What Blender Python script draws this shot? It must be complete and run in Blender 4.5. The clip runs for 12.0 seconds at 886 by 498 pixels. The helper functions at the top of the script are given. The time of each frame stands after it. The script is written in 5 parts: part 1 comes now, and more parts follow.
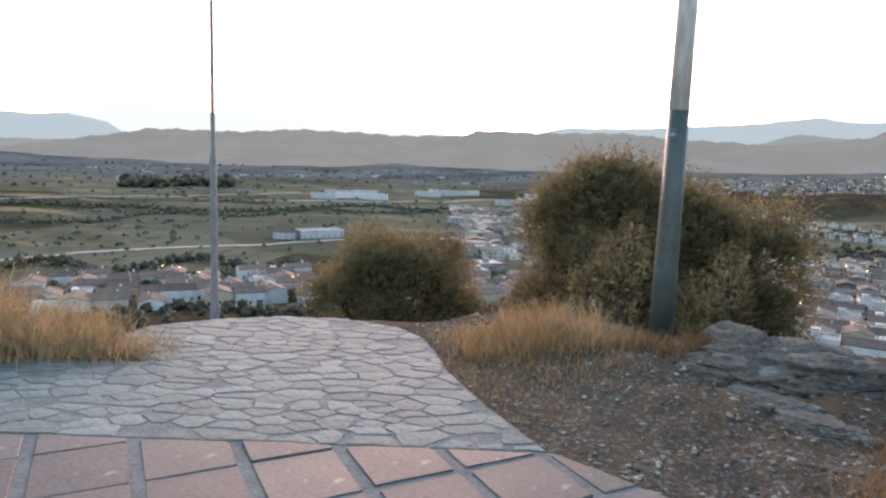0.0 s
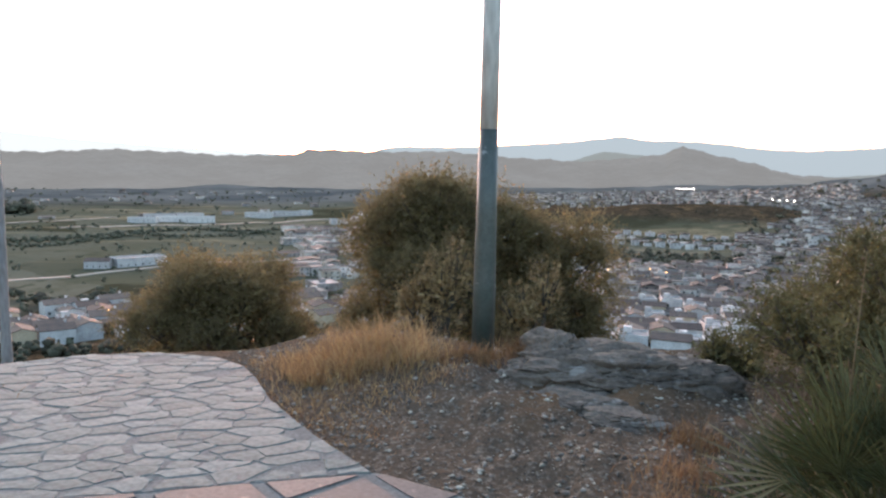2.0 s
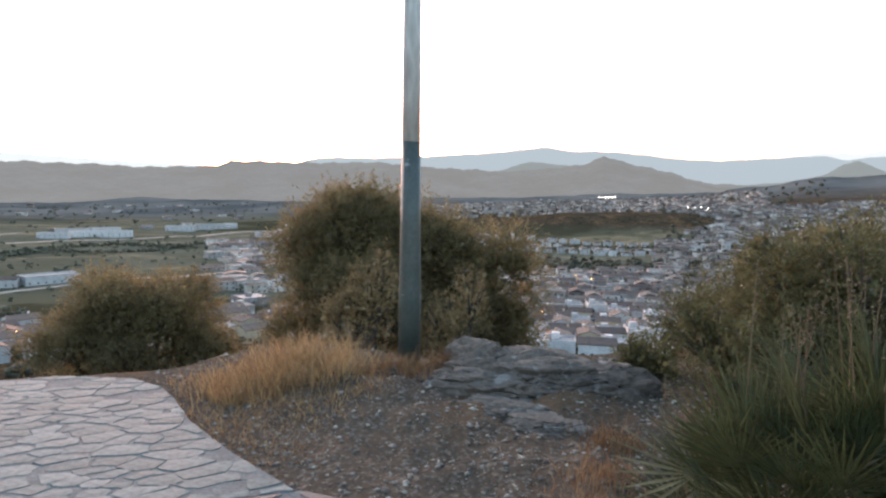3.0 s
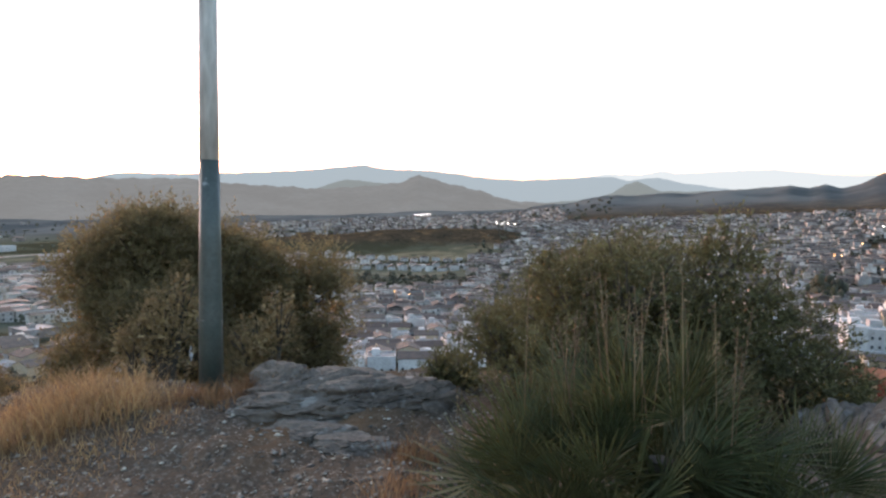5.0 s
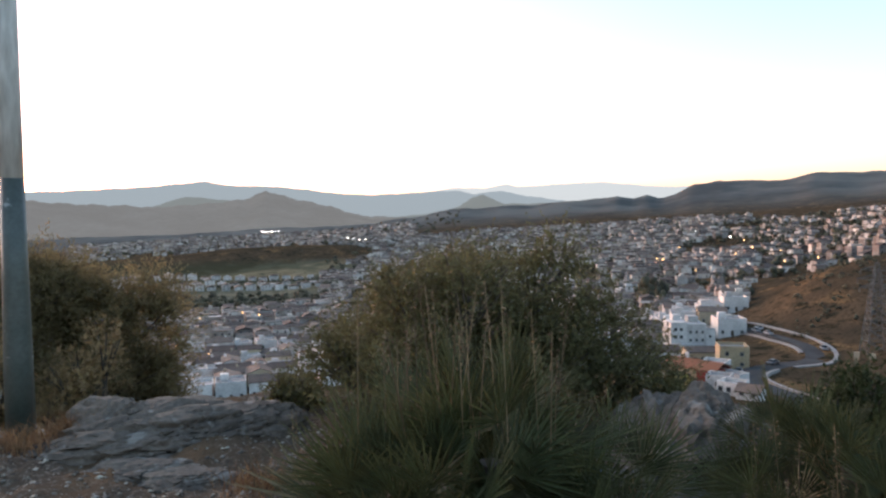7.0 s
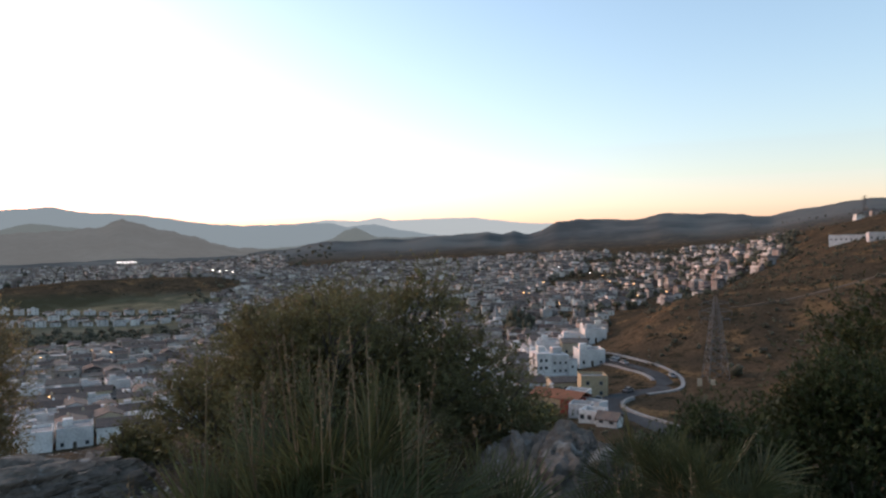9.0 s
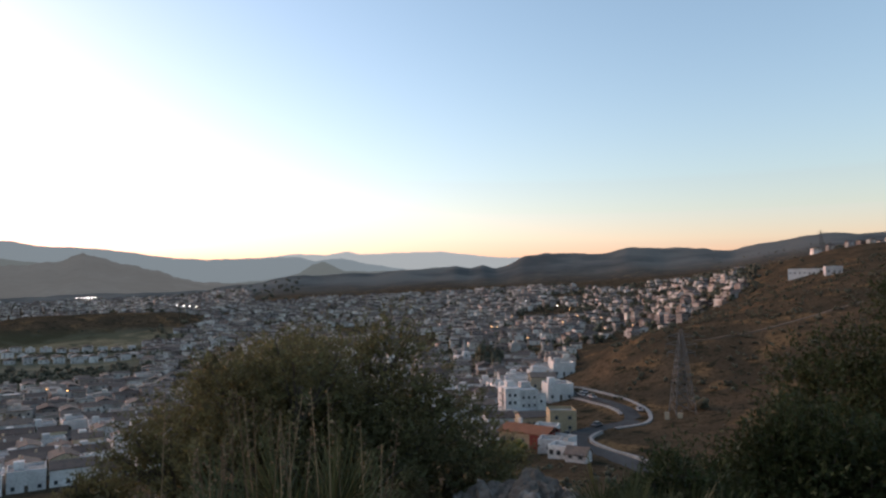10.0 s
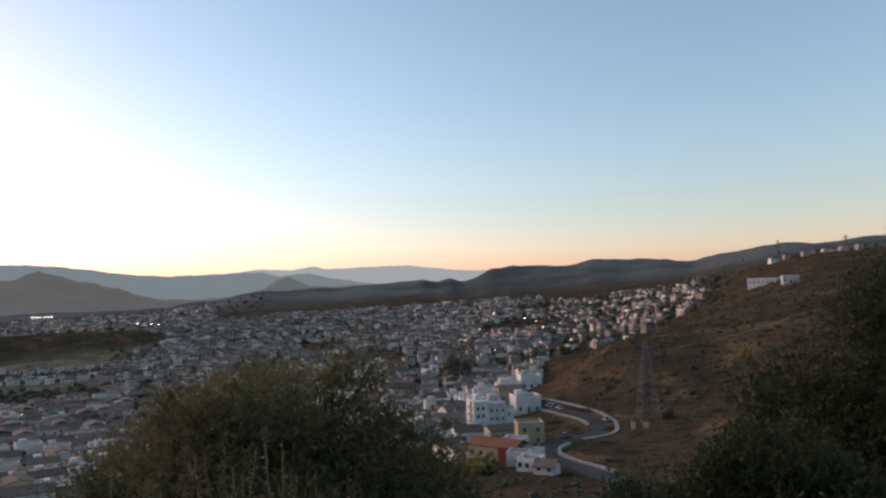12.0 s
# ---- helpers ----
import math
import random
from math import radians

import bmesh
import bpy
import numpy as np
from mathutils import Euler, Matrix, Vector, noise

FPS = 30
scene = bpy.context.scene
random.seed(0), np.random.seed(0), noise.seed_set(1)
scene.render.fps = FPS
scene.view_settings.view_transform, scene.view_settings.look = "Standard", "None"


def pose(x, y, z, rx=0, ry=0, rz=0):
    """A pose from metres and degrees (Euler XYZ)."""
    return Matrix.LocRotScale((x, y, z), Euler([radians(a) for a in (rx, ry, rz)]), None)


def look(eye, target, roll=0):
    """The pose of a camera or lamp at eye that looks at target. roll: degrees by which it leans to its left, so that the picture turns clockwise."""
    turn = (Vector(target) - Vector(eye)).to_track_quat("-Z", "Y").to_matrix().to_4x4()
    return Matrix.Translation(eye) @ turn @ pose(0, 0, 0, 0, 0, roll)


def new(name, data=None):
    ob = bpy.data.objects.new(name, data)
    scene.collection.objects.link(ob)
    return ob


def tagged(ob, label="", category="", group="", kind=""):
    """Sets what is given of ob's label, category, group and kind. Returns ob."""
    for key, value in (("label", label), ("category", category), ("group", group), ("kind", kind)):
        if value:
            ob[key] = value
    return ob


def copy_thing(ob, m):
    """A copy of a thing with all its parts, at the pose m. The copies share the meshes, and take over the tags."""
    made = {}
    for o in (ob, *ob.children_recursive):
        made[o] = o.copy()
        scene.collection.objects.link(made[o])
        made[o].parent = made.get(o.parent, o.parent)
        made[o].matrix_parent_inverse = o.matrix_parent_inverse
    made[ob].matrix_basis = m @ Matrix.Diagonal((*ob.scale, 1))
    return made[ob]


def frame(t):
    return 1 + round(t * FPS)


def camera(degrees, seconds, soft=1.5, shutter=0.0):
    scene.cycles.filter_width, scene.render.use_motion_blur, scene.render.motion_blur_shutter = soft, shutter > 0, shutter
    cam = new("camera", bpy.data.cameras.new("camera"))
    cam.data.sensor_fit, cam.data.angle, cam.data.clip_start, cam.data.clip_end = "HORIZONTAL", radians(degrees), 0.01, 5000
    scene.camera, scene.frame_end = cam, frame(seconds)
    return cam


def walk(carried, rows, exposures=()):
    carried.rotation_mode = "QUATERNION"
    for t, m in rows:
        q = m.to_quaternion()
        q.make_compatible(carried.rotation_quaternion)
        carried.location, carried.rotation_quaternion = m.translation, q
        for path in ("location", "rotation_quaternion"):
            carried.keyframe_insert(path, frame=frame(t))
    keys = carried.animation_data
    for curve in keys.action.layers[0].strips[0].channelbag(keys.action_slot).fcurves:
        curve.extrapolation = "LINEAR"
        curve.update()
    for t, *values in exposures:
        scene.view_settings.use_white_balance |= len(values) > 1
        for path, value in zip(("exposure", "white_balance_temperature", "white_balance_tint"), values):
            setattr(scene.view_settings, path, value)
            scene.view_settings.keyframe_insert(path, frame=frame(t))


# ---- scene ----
cam = camera(67.17, 12.0, soft=2.4)
PATH = [
    (0.0, 0.0001, 0.0001, 1.4999, 82.058, -2.034, 0.266),
    (0.5, 0.0366, 0.0269, 1.4932, 82.528, -1.814, -3.286),
    (1.0, 0.0669, 0.0245, 1.4945, 83.024, -1.761, -7.391),
    (1.5, 0.0909, 0.0215, 1.4981, 83.563, -1.448, -10.834),
    (2.0, 0.1115, 0.0149, 1.5030, 84.021, -1.208, -13.948),
    (2.5, 0.1309, -0.0001, 1.5101, 84.622, -1.001, -17.006),
    (4.5, 0.2000, -0.0849, 1.5334, 86.068, -0.475, -31.051),
    (5.0, 0.2256, -0.0954, 1.5389, 86.690, -0.617, -35.566),
    (5.5, 0.2448, -0.1064, 1.5438, 87.247, -0.180, -38.524),
    (6.0, 0.2607, -0.1239, 1.5464, 87.518, 0.232, -41.536),
    (6.5, 0.2729, -0.1467, 1.5452, 87.654, 0.314, -45.282),
    (7.0, 0.2879, -0.1665, 1.5448, 87.939, 0.774, -48.298),
    (9.0, 0.4038, -0.1105, 1.5843, 90.715, 0.117, -59.168),
    (9.5, 0.3941, -0.1292, 1.6289, 91.943, 0.838, -60.190),
    (10.0, 0.3923, -0.1409, 1.6770, 93.632, 0.252, -61.870),
    (10.5, 0.3951, -0.1447, 1.7164, 94.683, 1.061, -62.507),
    (11.0, 0.3986, -0.1537, 1.7359, 94.267, 1.587, -63.072),
    (11.5, 0.4028, -0.1624, 1.7779, 93.688, 1.877, -63.542),
    (12.0, 0.4073, -0.1794, 1.7987, 94.756, 1.102, -64.690),
]
walk(cam, [(t, pose(x, y, z, rx, ry, rz)) for t, x, y, z, rx, ry, rz in PATH],
     exposures=[(0.0, 3.65, 6950, 17), (2.5, 3.62, 6950, 17), (4.5, 3.46, 6950, 17), (7.0, 3.18, 6950, 17), (9.0, 2.66, 6900, 17), (10.5, 2.32, 6900, 17), (12.0, 2.24, 6900, 17)])

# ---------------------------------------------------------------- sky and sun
# emission strength that imitates air haze over the ridge behind the plain
HAZE_GLOW = 0.038
SUN_AZ, SUN_EL = 1.0, 2.2            # bearing clockwise from +y, height, degrees
world = bpy.data.worlds.new("sky")
scene.world = world
world.use_nodes = True
_n = world.node_tree.nodes
sky = _n.new("ShaderNodeTexSky")
sky.sky_type = "NISHITA"
sky.sun_disc = False
sky.sun_elevation = radians(SUN_EL)
sky.sun_rotation = radians(SUN_AZ)
sky.altitude = 200
sky.air_density = 1.0
sky.dust_density = 1.4
sky.ozone_density = 2.0
_n["Background"].inputs["Strength"].default_value = 0.15
trim = _n.new("ShaderNodeHueSaturation")
trim.inputs["Hue"].default_value, trim.inputs["Saturation"].default_value = 0.485, 0.94
# warm parts of the evening sky lean to peach, blue parts to a clear azure
parts = _n.new("ShaderNodeSeparateColor")
ratio = _n.new("ShaderNodeMath")
ratio.operation = "DIVIDE"
warm = _n.new("ShaderNodeMapRange")
warm.inputs[1].default_value, warm.inputs[2].default_value = 0.75, 2.4
tone = _n.new("ShaderNodeMix")
tone.data_type = "RGBA"
tone.inputs[6].default_value, tone.inputs[7].default_value = (1.05, 0.99, 1.07, 1), (1.20, 0.95, 1.34, 1)
shade = _n.new("ShaderNodeMix")
shade.data_type, shade.blend_type = "RGBA", "MULTIPLY"
shade.inputs[0].default_value = 1.0
for _a, _b in ((sky.outputs[0], trim.inputs["Color"]), (trim.outputs[0], parts.inputs[0]), (parts.outputs[0], ratio.inputs[0]), (parts.outputs[2], ratio.inputs[1]),
               (ratio.outputs[0], warm.inputs[0]), (warm.outputs[0], tone.inputs[0]), (trim.outputs[0], shade.inputs[6]), (tone.outputs[2], shade.inputs[7]), (shade.outputs[2], _n["Background"].inputs[0])):
    world.node_tree.links.new(_a, _b)
sun = new("sun", bpy.data.lights.new("sun", "SUN"))
sun.data.energy, sun.data.angle, sun.data.color = 0.5, radians(60), (1.0, 0.84, 0.70)
sun.matrix_world = look((0, 0, 0), (-math.sin(radians(SUN_AZ)), -math.cos(radians(SUN_AZ)), -math.tan(radians(SUN_EL + 14))))


# ---------------------------------------------------------------- materials
def mat(name, a, b, scale=4.0, rough=0.8, bump=0.3, fine=6.0, spot=None, spot_scale=1.0, spot_at=0.6, rnd=0.0, island=False,
        metal=0.0, stretch=(1, 1, 1), spec=0.15, coords="Object", dist=0.01):
    """Two colours mixed by coarse noise, fine grain on top, an optional third colour in spots, and relief."""
    m = bpy.data.materials.new(name)
    m.use_nodes = True
    n, l = m.node_tree.nodes, m.node_tree.links
    p = n["Principled BSDF"]
    p.inputs["Roughness"].default_value = rough
    p.inputs["Metallic"].default_value = metal
    p.inputs["Specular IOR Level"].default_value = spec
    tc = n.new("ShaderNodeTexCoord")
    mp = n.new("ShaderNodeMapping")
    mp.inputs["Scale"].default_value = stretch
    l.new(tc.outputs[coords], mp.inputs[0])
    vec = mp.outputs[0]

    def noise_node(s, detail):
        t = n.new("ShaderNodeTexNoise")
        t.inputs["Scale"].default_value, t.inputs["Detail"].default_value = s, detail
        l.new(vec, t.inputs["Vector"])
        return t

    def mix(fac, c1, c2, kind="MIX"):
        x = n.new("ShaderNodeMix")
        x.data_type, x.blend_type = "RGBA", kind
        for sock, v in ((0, fac), (6, c1), (7, c2)):
            if hasattr(v, "is_output"):
                l.new(v, x.inputs[sock])
            else:
                x.inputs[sock].default_value = v if sock == 0 else (*v, 1)
        return x.outputs[2]

    def ramp(v, lo, hi):
        r = n.new("ShaderNodeMapRange")
        r.inputs[1].default_value, r.inputs[2].default_value = lo, hi
        l.new(v, r.inputs[0])
        return r.outputs[0]

    big, small = noise_node(scale, 5), noise_node(scale * fine, 6)
    col = mix(ramp(big.outputs[0], 0.35, 0.65), a, b)
    col = mix(ramp(small.outputs[0], 0.3, 0.75), col, mix(1.0, col, (0.62, 0.6, 0.58), "MULTIPLY"))
    if spot:
        sp = noise_node(spot_scale, 4)
        col = mix(ramp(sp.outputs[0], spot_at, spot_at + 0.06), col, spot)
    if rnd:
        if island:
            src = n.new("ShaderNodeNewGeometry").outputs["Random Per Island"]
        else:
            src = n.new("ShaderNodeObjectInfo").outputs["Random"]
        hs = n.new("ShaderNodeHueSaturation")
        r = n.new("ShaderNodeMapRange")
        r.inputs[3].default_value, r.inputs[4].default_value = 1 - rnd, 1 + rnd
        l.new(src, r.inputs[0])
        l.new(r.outputs[0], hs.inputs["Value"])
        r2 = n.new("ShaderNodeMapRange")
        r2.inputs[3].default_value, r2.inputs[4].default_value = 0.5 - rnd * 0.03, 0.5 + rnd * 0.05
        l.new(src, r2.inputs[0])
        l.new(r2.outputs[0], hs.inputs["Hue"])
        l.new(col, hs.inputs["Color"])
        col = hs.outputs[0]
    l.new(col, p.inputs["Base Color"])
    if bump:
        bp = n.new("ShaderNodeBump")
        bp.inputs["Strength"].default_value, bp.inputs["Distance"].default_value = bump, dist
        l.new(small.outputs[0], bp.inputs["Height"])
        l.new(bp.outputs[0], p.inputs["Normal"])
    return m


def leafy(m, amount=0.3):
    """Lets some light through thin leaves."""
    n, l = m.node_tree.nodes, m.node_tree.links
    p, out = n["Principled BSDF"], n["Material Output"]
    tr, mx = n.new("ShaderNodeBsdfTranslucent"), n.new("ShaderNodeMixShader")
    l.new(p.inputs["Base Color"].links[0].from_socket, tr.inputs[0])
    mx.inputs[0].default_value = amount
    l.new(p.outputs[0], mx.inputs[1])
    l.new(tr.outputs[0], mx.inputs[2])
    l.new(mx.outputs[0], out.inputs[0])
    return m


def glow(name, colour, strength):
    m = bpy.data.materials.new(name)
    m.use_nodes = True
    p = m.node_tree.nodes["Principled BSDF"]
    p.inputs["Base Color"].default_value = (*colour, 1)
    p.inputs["Emission Color"].default_value = (*colour, 1)
    p.inputs["Emission Strength"].default_value = strength
    p.inputs["Roughness"].default_value = 1.0
    p.inputs["Specular IOR Level"].default_value = 0.0
    return m


M_STONE = mat("pale flagstone", (0.196, 0.222, 0.206), (0.147, 0.170, 0.161), 3.0, 0.75, 0.6, 9, rnd=0.16, spot=(0.125, 0.124, 0.122), spot_scale=7, spot_at=0.62, dist=0.012)
M_MORTAR = mat("grey mortar", (0.172, 0.180, 0.174), (0.128, 0.135, 0.132), 6, 0.9, 0.6, 8)
M_TILE = mat("terracotta slab", (0.138, 0.114, 0.107), (0.108, 0.097, 0.095), 4, 0.62, 0.35, 9, rnd=0.14, spot=(0.22, 0.17, 0.15), spot_scale=9, spot_at=0.63, dist=0.006)
M_ROCK = mat("grey limestone", (0.20, 0.164, 0.136), (0.112, 0.092, 0.077), 3.2, 0.88, 0.7, 8, spot=(0.235, 0.21, 0.185), spot_scale=6, spot_at=0.60, dist=0.02)
M_ROCK_BLUE = mat("limestone with faded blue paint", (0.18, 0.165, 0.15), (0.095, 0.09, 0.085), 2.6, 0.85, 0.9, 7, spot=(0.06, 0.12, 0.24), spot_scale=1.8, spot_at=0.56, dist=0.05)
M_PATH = mat("trodden earth", (0.15, 0.115, 0.085), (0.11, 0.085, 0.065), 0.3, 0.95, 0.0, 6)
M_PEBBLE = mat("loose limestone chips", (0.40, 0.36, 0.31), (0.15, 0.13, 0.11), 7, 0.9, 0.2, 5, rnd=0.5, island=True)
M_POLE_GREEN = mat("weathered green paint", (0.05, 0.066, 0.058), (0.078, 0.09, 0.08), 5, 0.45, 0.15, 8, spot=(0.25, 0.26, 0.25), spot_scale=9, spot_at=0.68, spec=0.5)
M_POLE_GREY = mat("dull galvanised steel", (0.66, 0.63, 0.58), (0.58, 0.55, 0.50), 3, 0.6, 0.05, 9, metal=0.0, stretch=(1, 1, 0.2))
M_POLE_DARK = mat("weathered grey steel", (0.27, 0.27, 0.265), (0.21, 0.21, 0.21), 3, 0.6, 0.05, 9, stretch=(1, 1, 0.2))
M_LEAF = leafy(mat("dusty olive leaf", (0.235, 0.185, 0.098), (0.175, 0.14, 0.074), 1.2, 0.6, 0.0, 4, rnd=0.22, island=True), 0.5)
M_LEAF2 = leafy(mat("grey-green leaf", (0.165, 0.148, 0.072), (0.11, 0.104, 0.052), 1.6, 0.55, 0.0, 5, rnd=0.28, island=True), 0.42)
M_LEAF3 = leafy(mat("dark green leaf", (0.05, 0.06, 0.024), (0.032, 0.041, 0.016), 2.0, 0.55, 0.0, 6, rnd=0.4, island=True))
M_BROOM = leafy(mat("pale broom twig", (0.40, 0.275, 0.145), (0.30, 0.205, 0.11), 1.6, 0.7, 0.0, 5, rnd=0.2, island=True), 0.4)
M_BARK = mat("rough grey bark", (0.11, 0.09, 0.07), (0.07, 0.06, 0.05), 6, 0.9, 0.8, 6)
M_PALM = leafy(mat("stiff palm blade", (0.100, 0.100, 0.044), (0.052, 0.058, 0.026), 4, 0.5, 0.0, 5, rnd=0.35, island=True), 0.2)
M_PALM_DRY = mat("dead palm blade", (0.30, 0.23, 0.13), (0.2, 0.15, 0.09), 4, 0.7, 0.0, 5, rnd=0.3, island=True)
M_STALK = mat("dry brown stalk", (0.21, 0.145, 0.09), (0.15, 0.105, 0.065), 4, 0.8, 0.0, 5, rnd=0.3, island=True)
M_GRASS = leafy(mat("dry golden grass", (0.46, 0.29, 0.155), (0.36, 0.22, 0.115), 1.3, 0.7, 0.0, 5, rnd=0.35, island=True), 0.35)
M_GRASS_PALE = leafy(mat("bleached straw", (0.46, 0.33, 0.185), (0.34, 0.235, 0.125), 1.3, 0.7, 0.0, 5, rnd=0.3, island=True), 0.35)
M_GRASS_RED = leafy(mat("rusty dry grass", (0.34, 0.195, 0.11), (0.25, 0.142, 0.08), 1.3, 0.7, 0.0, 5, rnd=0.3, island=True), 0.35)
M_WALL = mat("whitewashed render", (0.64, 0.62, 0.60), (0.50, 0.48, 0.465), 0.25, 0.85, 0.1, 9, rnd=0.22)
M_WALLS = mat("whitewashed town walls", (0.56, 0.53, 0.505), (0.27, 0.215, 0.18), 0.09, 0.85, 0.0, 9, rnd=0.5, island=True)
M_ROWS = mat("fresh white row house walls", (0.60, 0.585, 0.565), (0.46, 0.44, 0.42), 0.05, 0.85, 0.0, 9, rnd=0.12, island=True)
M_CREAM = mat("cream render", (0.52, 0.42, 0.30), (0.45, 0.36, 0.26), 0.3, 0.85, 0.1, 9, rnd=0.15)
M_YELLOW = mat("sandy yellow render", (0.40, 0.32, 0.21), (0.34, 0.27, 0.18), 0.3, 0.85, 0.1, 9)
M_REDWALL = mat("oxide red render", (0.26, 0.06, 0.05), (0.20, 0.05, 0.04), 0.3, 0.85, 0.1, 9)
M_ROOF = mat("clay roof tiles", (0.150, 0.112, 0.096), (0.098, 0.082, 0.076), 0.5, 0.85, 0.4, 12, rnd=0.3, dist=0.05)
M_FLATS = mat("pale town roof terraces", (0.34, 0.325, 0.315), (0.18, 0.165, 0.155), 0.04, 0.85, 0.0, 9, rnd=0.4, island=True)
M_ROOFS = mat("clay town roofs", (0.140, 0.108, 0.094), (0.085, 0.075, 0.071), 0.05, 0.85, 0.0, 12, rnd=0.45, island=True)
M_FLATROOF = mat("grey roof terrace", (0.40, 0.39, 0.385), (0.27, 0.26, 0.26), 0.5, 0.85, 0.1, 9, rnd=0.25)
M_ORANGE = mat("orange roof", (0.25, 0.105, 0.06), (0.19, 0.085, 0.05), 0.6, 0.8, 0.3, 12)
M_WINDOW = mat("dark window pane", (0.02, 0.023, 0.028), (0.035, 0.038, 0.045), 0.7, 0.3, 0.0, 3, spec=0.25)
M_FRAME = mat("grey window frame", (0.25, 0.25, 0.25), (0.2, 0.2, 0.2), 2, 0.6, 0.0, 3)
M_ASPHALT = mat("worn asphalt", (0.062, 0.065, 0.068), (0.045, 0.047, 0.049), 0.3, 0.95, 0.1, 9, spec=0.1)
M_TRACK = mat("pale dust road", (0.36, 0.32, 0.27), (0.28, 0.25, 0.21), 0.02, 0.9, 0.0, 9)
M_KERB = mat("pale concrete kerb", (0.30, 0.295, 0.285), (0.23, 0.225, 0.22), 0.5, 0.85, 0.1, 9)
M_STEEL = mat("galvanised lattice steel", (0.17, 0.17, 0.165), (0.12, 0.12, 0.12), 0.5, 0.6, 0.0, 6, metal=0.4)
M_TREE = mat("dark far foliage", (0.10, 0.094, 0.066), (0.068, 0.066, 0.046), 0.3, 0.9, 0.6, 9, rnd=0.4, island=True, dist=0.3)
M_PLAIN_TREE = mat("grey-green scrub of the plain", (0.135, 0.135, 0.095), (0.095, 0.096, 0.068), 0.3, 0.9, 0.3, 9, rnd=0.3, island=True, dist=0.3)
M_SCRUB = mat("yellowing foliage", (0.15, 0.12, 0.04), (0.10, 0.085, 0.03), 0.3, 0.9, 0.6, 9, rnd=0.4, island=True, dist=0.3)
M_CAR = mat("car paint", (0.35, 0.35, 0.36), (0.3, 0.3, 0.31), 1, 0.3, 0.0, 3, rnd=0.8, spec=0.6)
M_TYRE = mat("black rubber", (0.02, 0.02, 0.02), (0.03, 0.03, 0.03), 9, 0.8, 0.0, 3)


# ---------------------------------------------------------------- helpers for meshes
def part(name, bm, material, parent=None, label="", m=None, smooth=False):
    me = bpy.data.meshes.new(name)
    bm.to_mesh(me)
    bm.free()
    for x in material if isinstance(material, (list, tuple)) else (material,):
        me.materials.append(x)
    if smooth:
        me.polygons.foreach_set("use_smooth", [True] * len(me.polygons))
    ob = new(name, me)
    if parent is not None:
        ob.parent = parent
    if m is not None:
        ob.matrix_basis = m
    return tagged(ob, label)


def raw(name, verts, faces, material, parent=None, smooth=False, mats=None):
    """One mesh object out of arrays."""
    me = bpy.data.meshes.new(name)
    me.from_pydata([tuple(v) for v in verts], [], faces)
    for x in material if isinstance(material, (list, tuple)) else (material,):
        me.materials.append(x)
    if mats is not None:
        me.polygons.foreach_set("material_index", mats)
    if smooth:
        me.polygons.foreach_set("use_smooth", [True] * len(me.polygons))
    me.update()
    ob = new(name, me)
    if parent is not None:
        ob.parent = parent
    return ob


def box(bm, x0, y0, z0, x1, y1, z1):
    c = [bm.verts.new(p) for p in ((x0, y0, z0), (x1, y0, z0), (x1, y1, z0), (x0, y1, z0), (x0, y0, z1), (x1, y0, z1), (x1, y1, z1), (x0, y1, z1))]
    for f in ((3, 2, 1, 0), (4, 5, 6, 7), (0, 1, 5, 4), (1, 2, 6, 5), (2, 3, 7, 6), (3, 0, 4, 7)):
        bm.faces.new([c[i] for i in f])
    return c


def boxed(x0, y0, z0, x1, y1, z1, bevel=0.0):
    bm = bmesh.new()
    box(bm, x0, y0, z0, x1, y1, z1)
    if bevel:
        bmesh.ops.bevel(bm, geom=bm.edges[:], offset=bevel, segments=1, affect="EDGES")
    return bm


def tube(bm, a, b, ra, rb, n=8):
    """A tapered stick from a to b."""
    a, b = Vector(a), Vector(b)
    q = (b - a).to_track_quat("Z", "Y").to_matrix()
    rings = []
    for c, r in ((a, ra), (b, rb)):
        rings.append([bm.verts.new(c + q @ Vector((r * math.cos(6.28319 * i / n), r * math.sin(6.28319 * i / n), 0))) for i in range(n)])
    for i in range(n):
        bm.faces.new((rings[0][i], rings[0][(i + 1) % n], rings[1][(i + 1) % n], rings[1][i]))
    bm.faces.new(rings[0][::-1])
    bm.faces.new(rings[1])


def lathe(profile, n=24):
    """A turned shape from (radius, height) pairs, closed at both ends."""
    bm = bmesh.new()
    rings = [[bm.verts.new((r * math.cos(6.283185 * i / n), r * math.sin(6.283185 * i / n), z)) for i in range(n)] for r, z in profile]
    for a, b in zip(rings, rings[1:]):
        for i in range(n):
            bm.faces.new((a[i], a[(i + 1) % n], b[(i + 1) % n], b[i]))
    bm.faces.new(rings[0][::-1])
    bm.faces.new(rings[-1])
    return bm


def thing(name, label, category, group="", m=None):
    e = new(name)
    e.empty_display_size = 0.1
    if m is not None:
        e.matrix_basis = m
    return tagged(e, label, category, group)


def at(az, d):
    """A place by bearing (degrees clockwise from +y) and distance."""
    return d * math.sin(radians(az)), d * math.cos(radians(az))


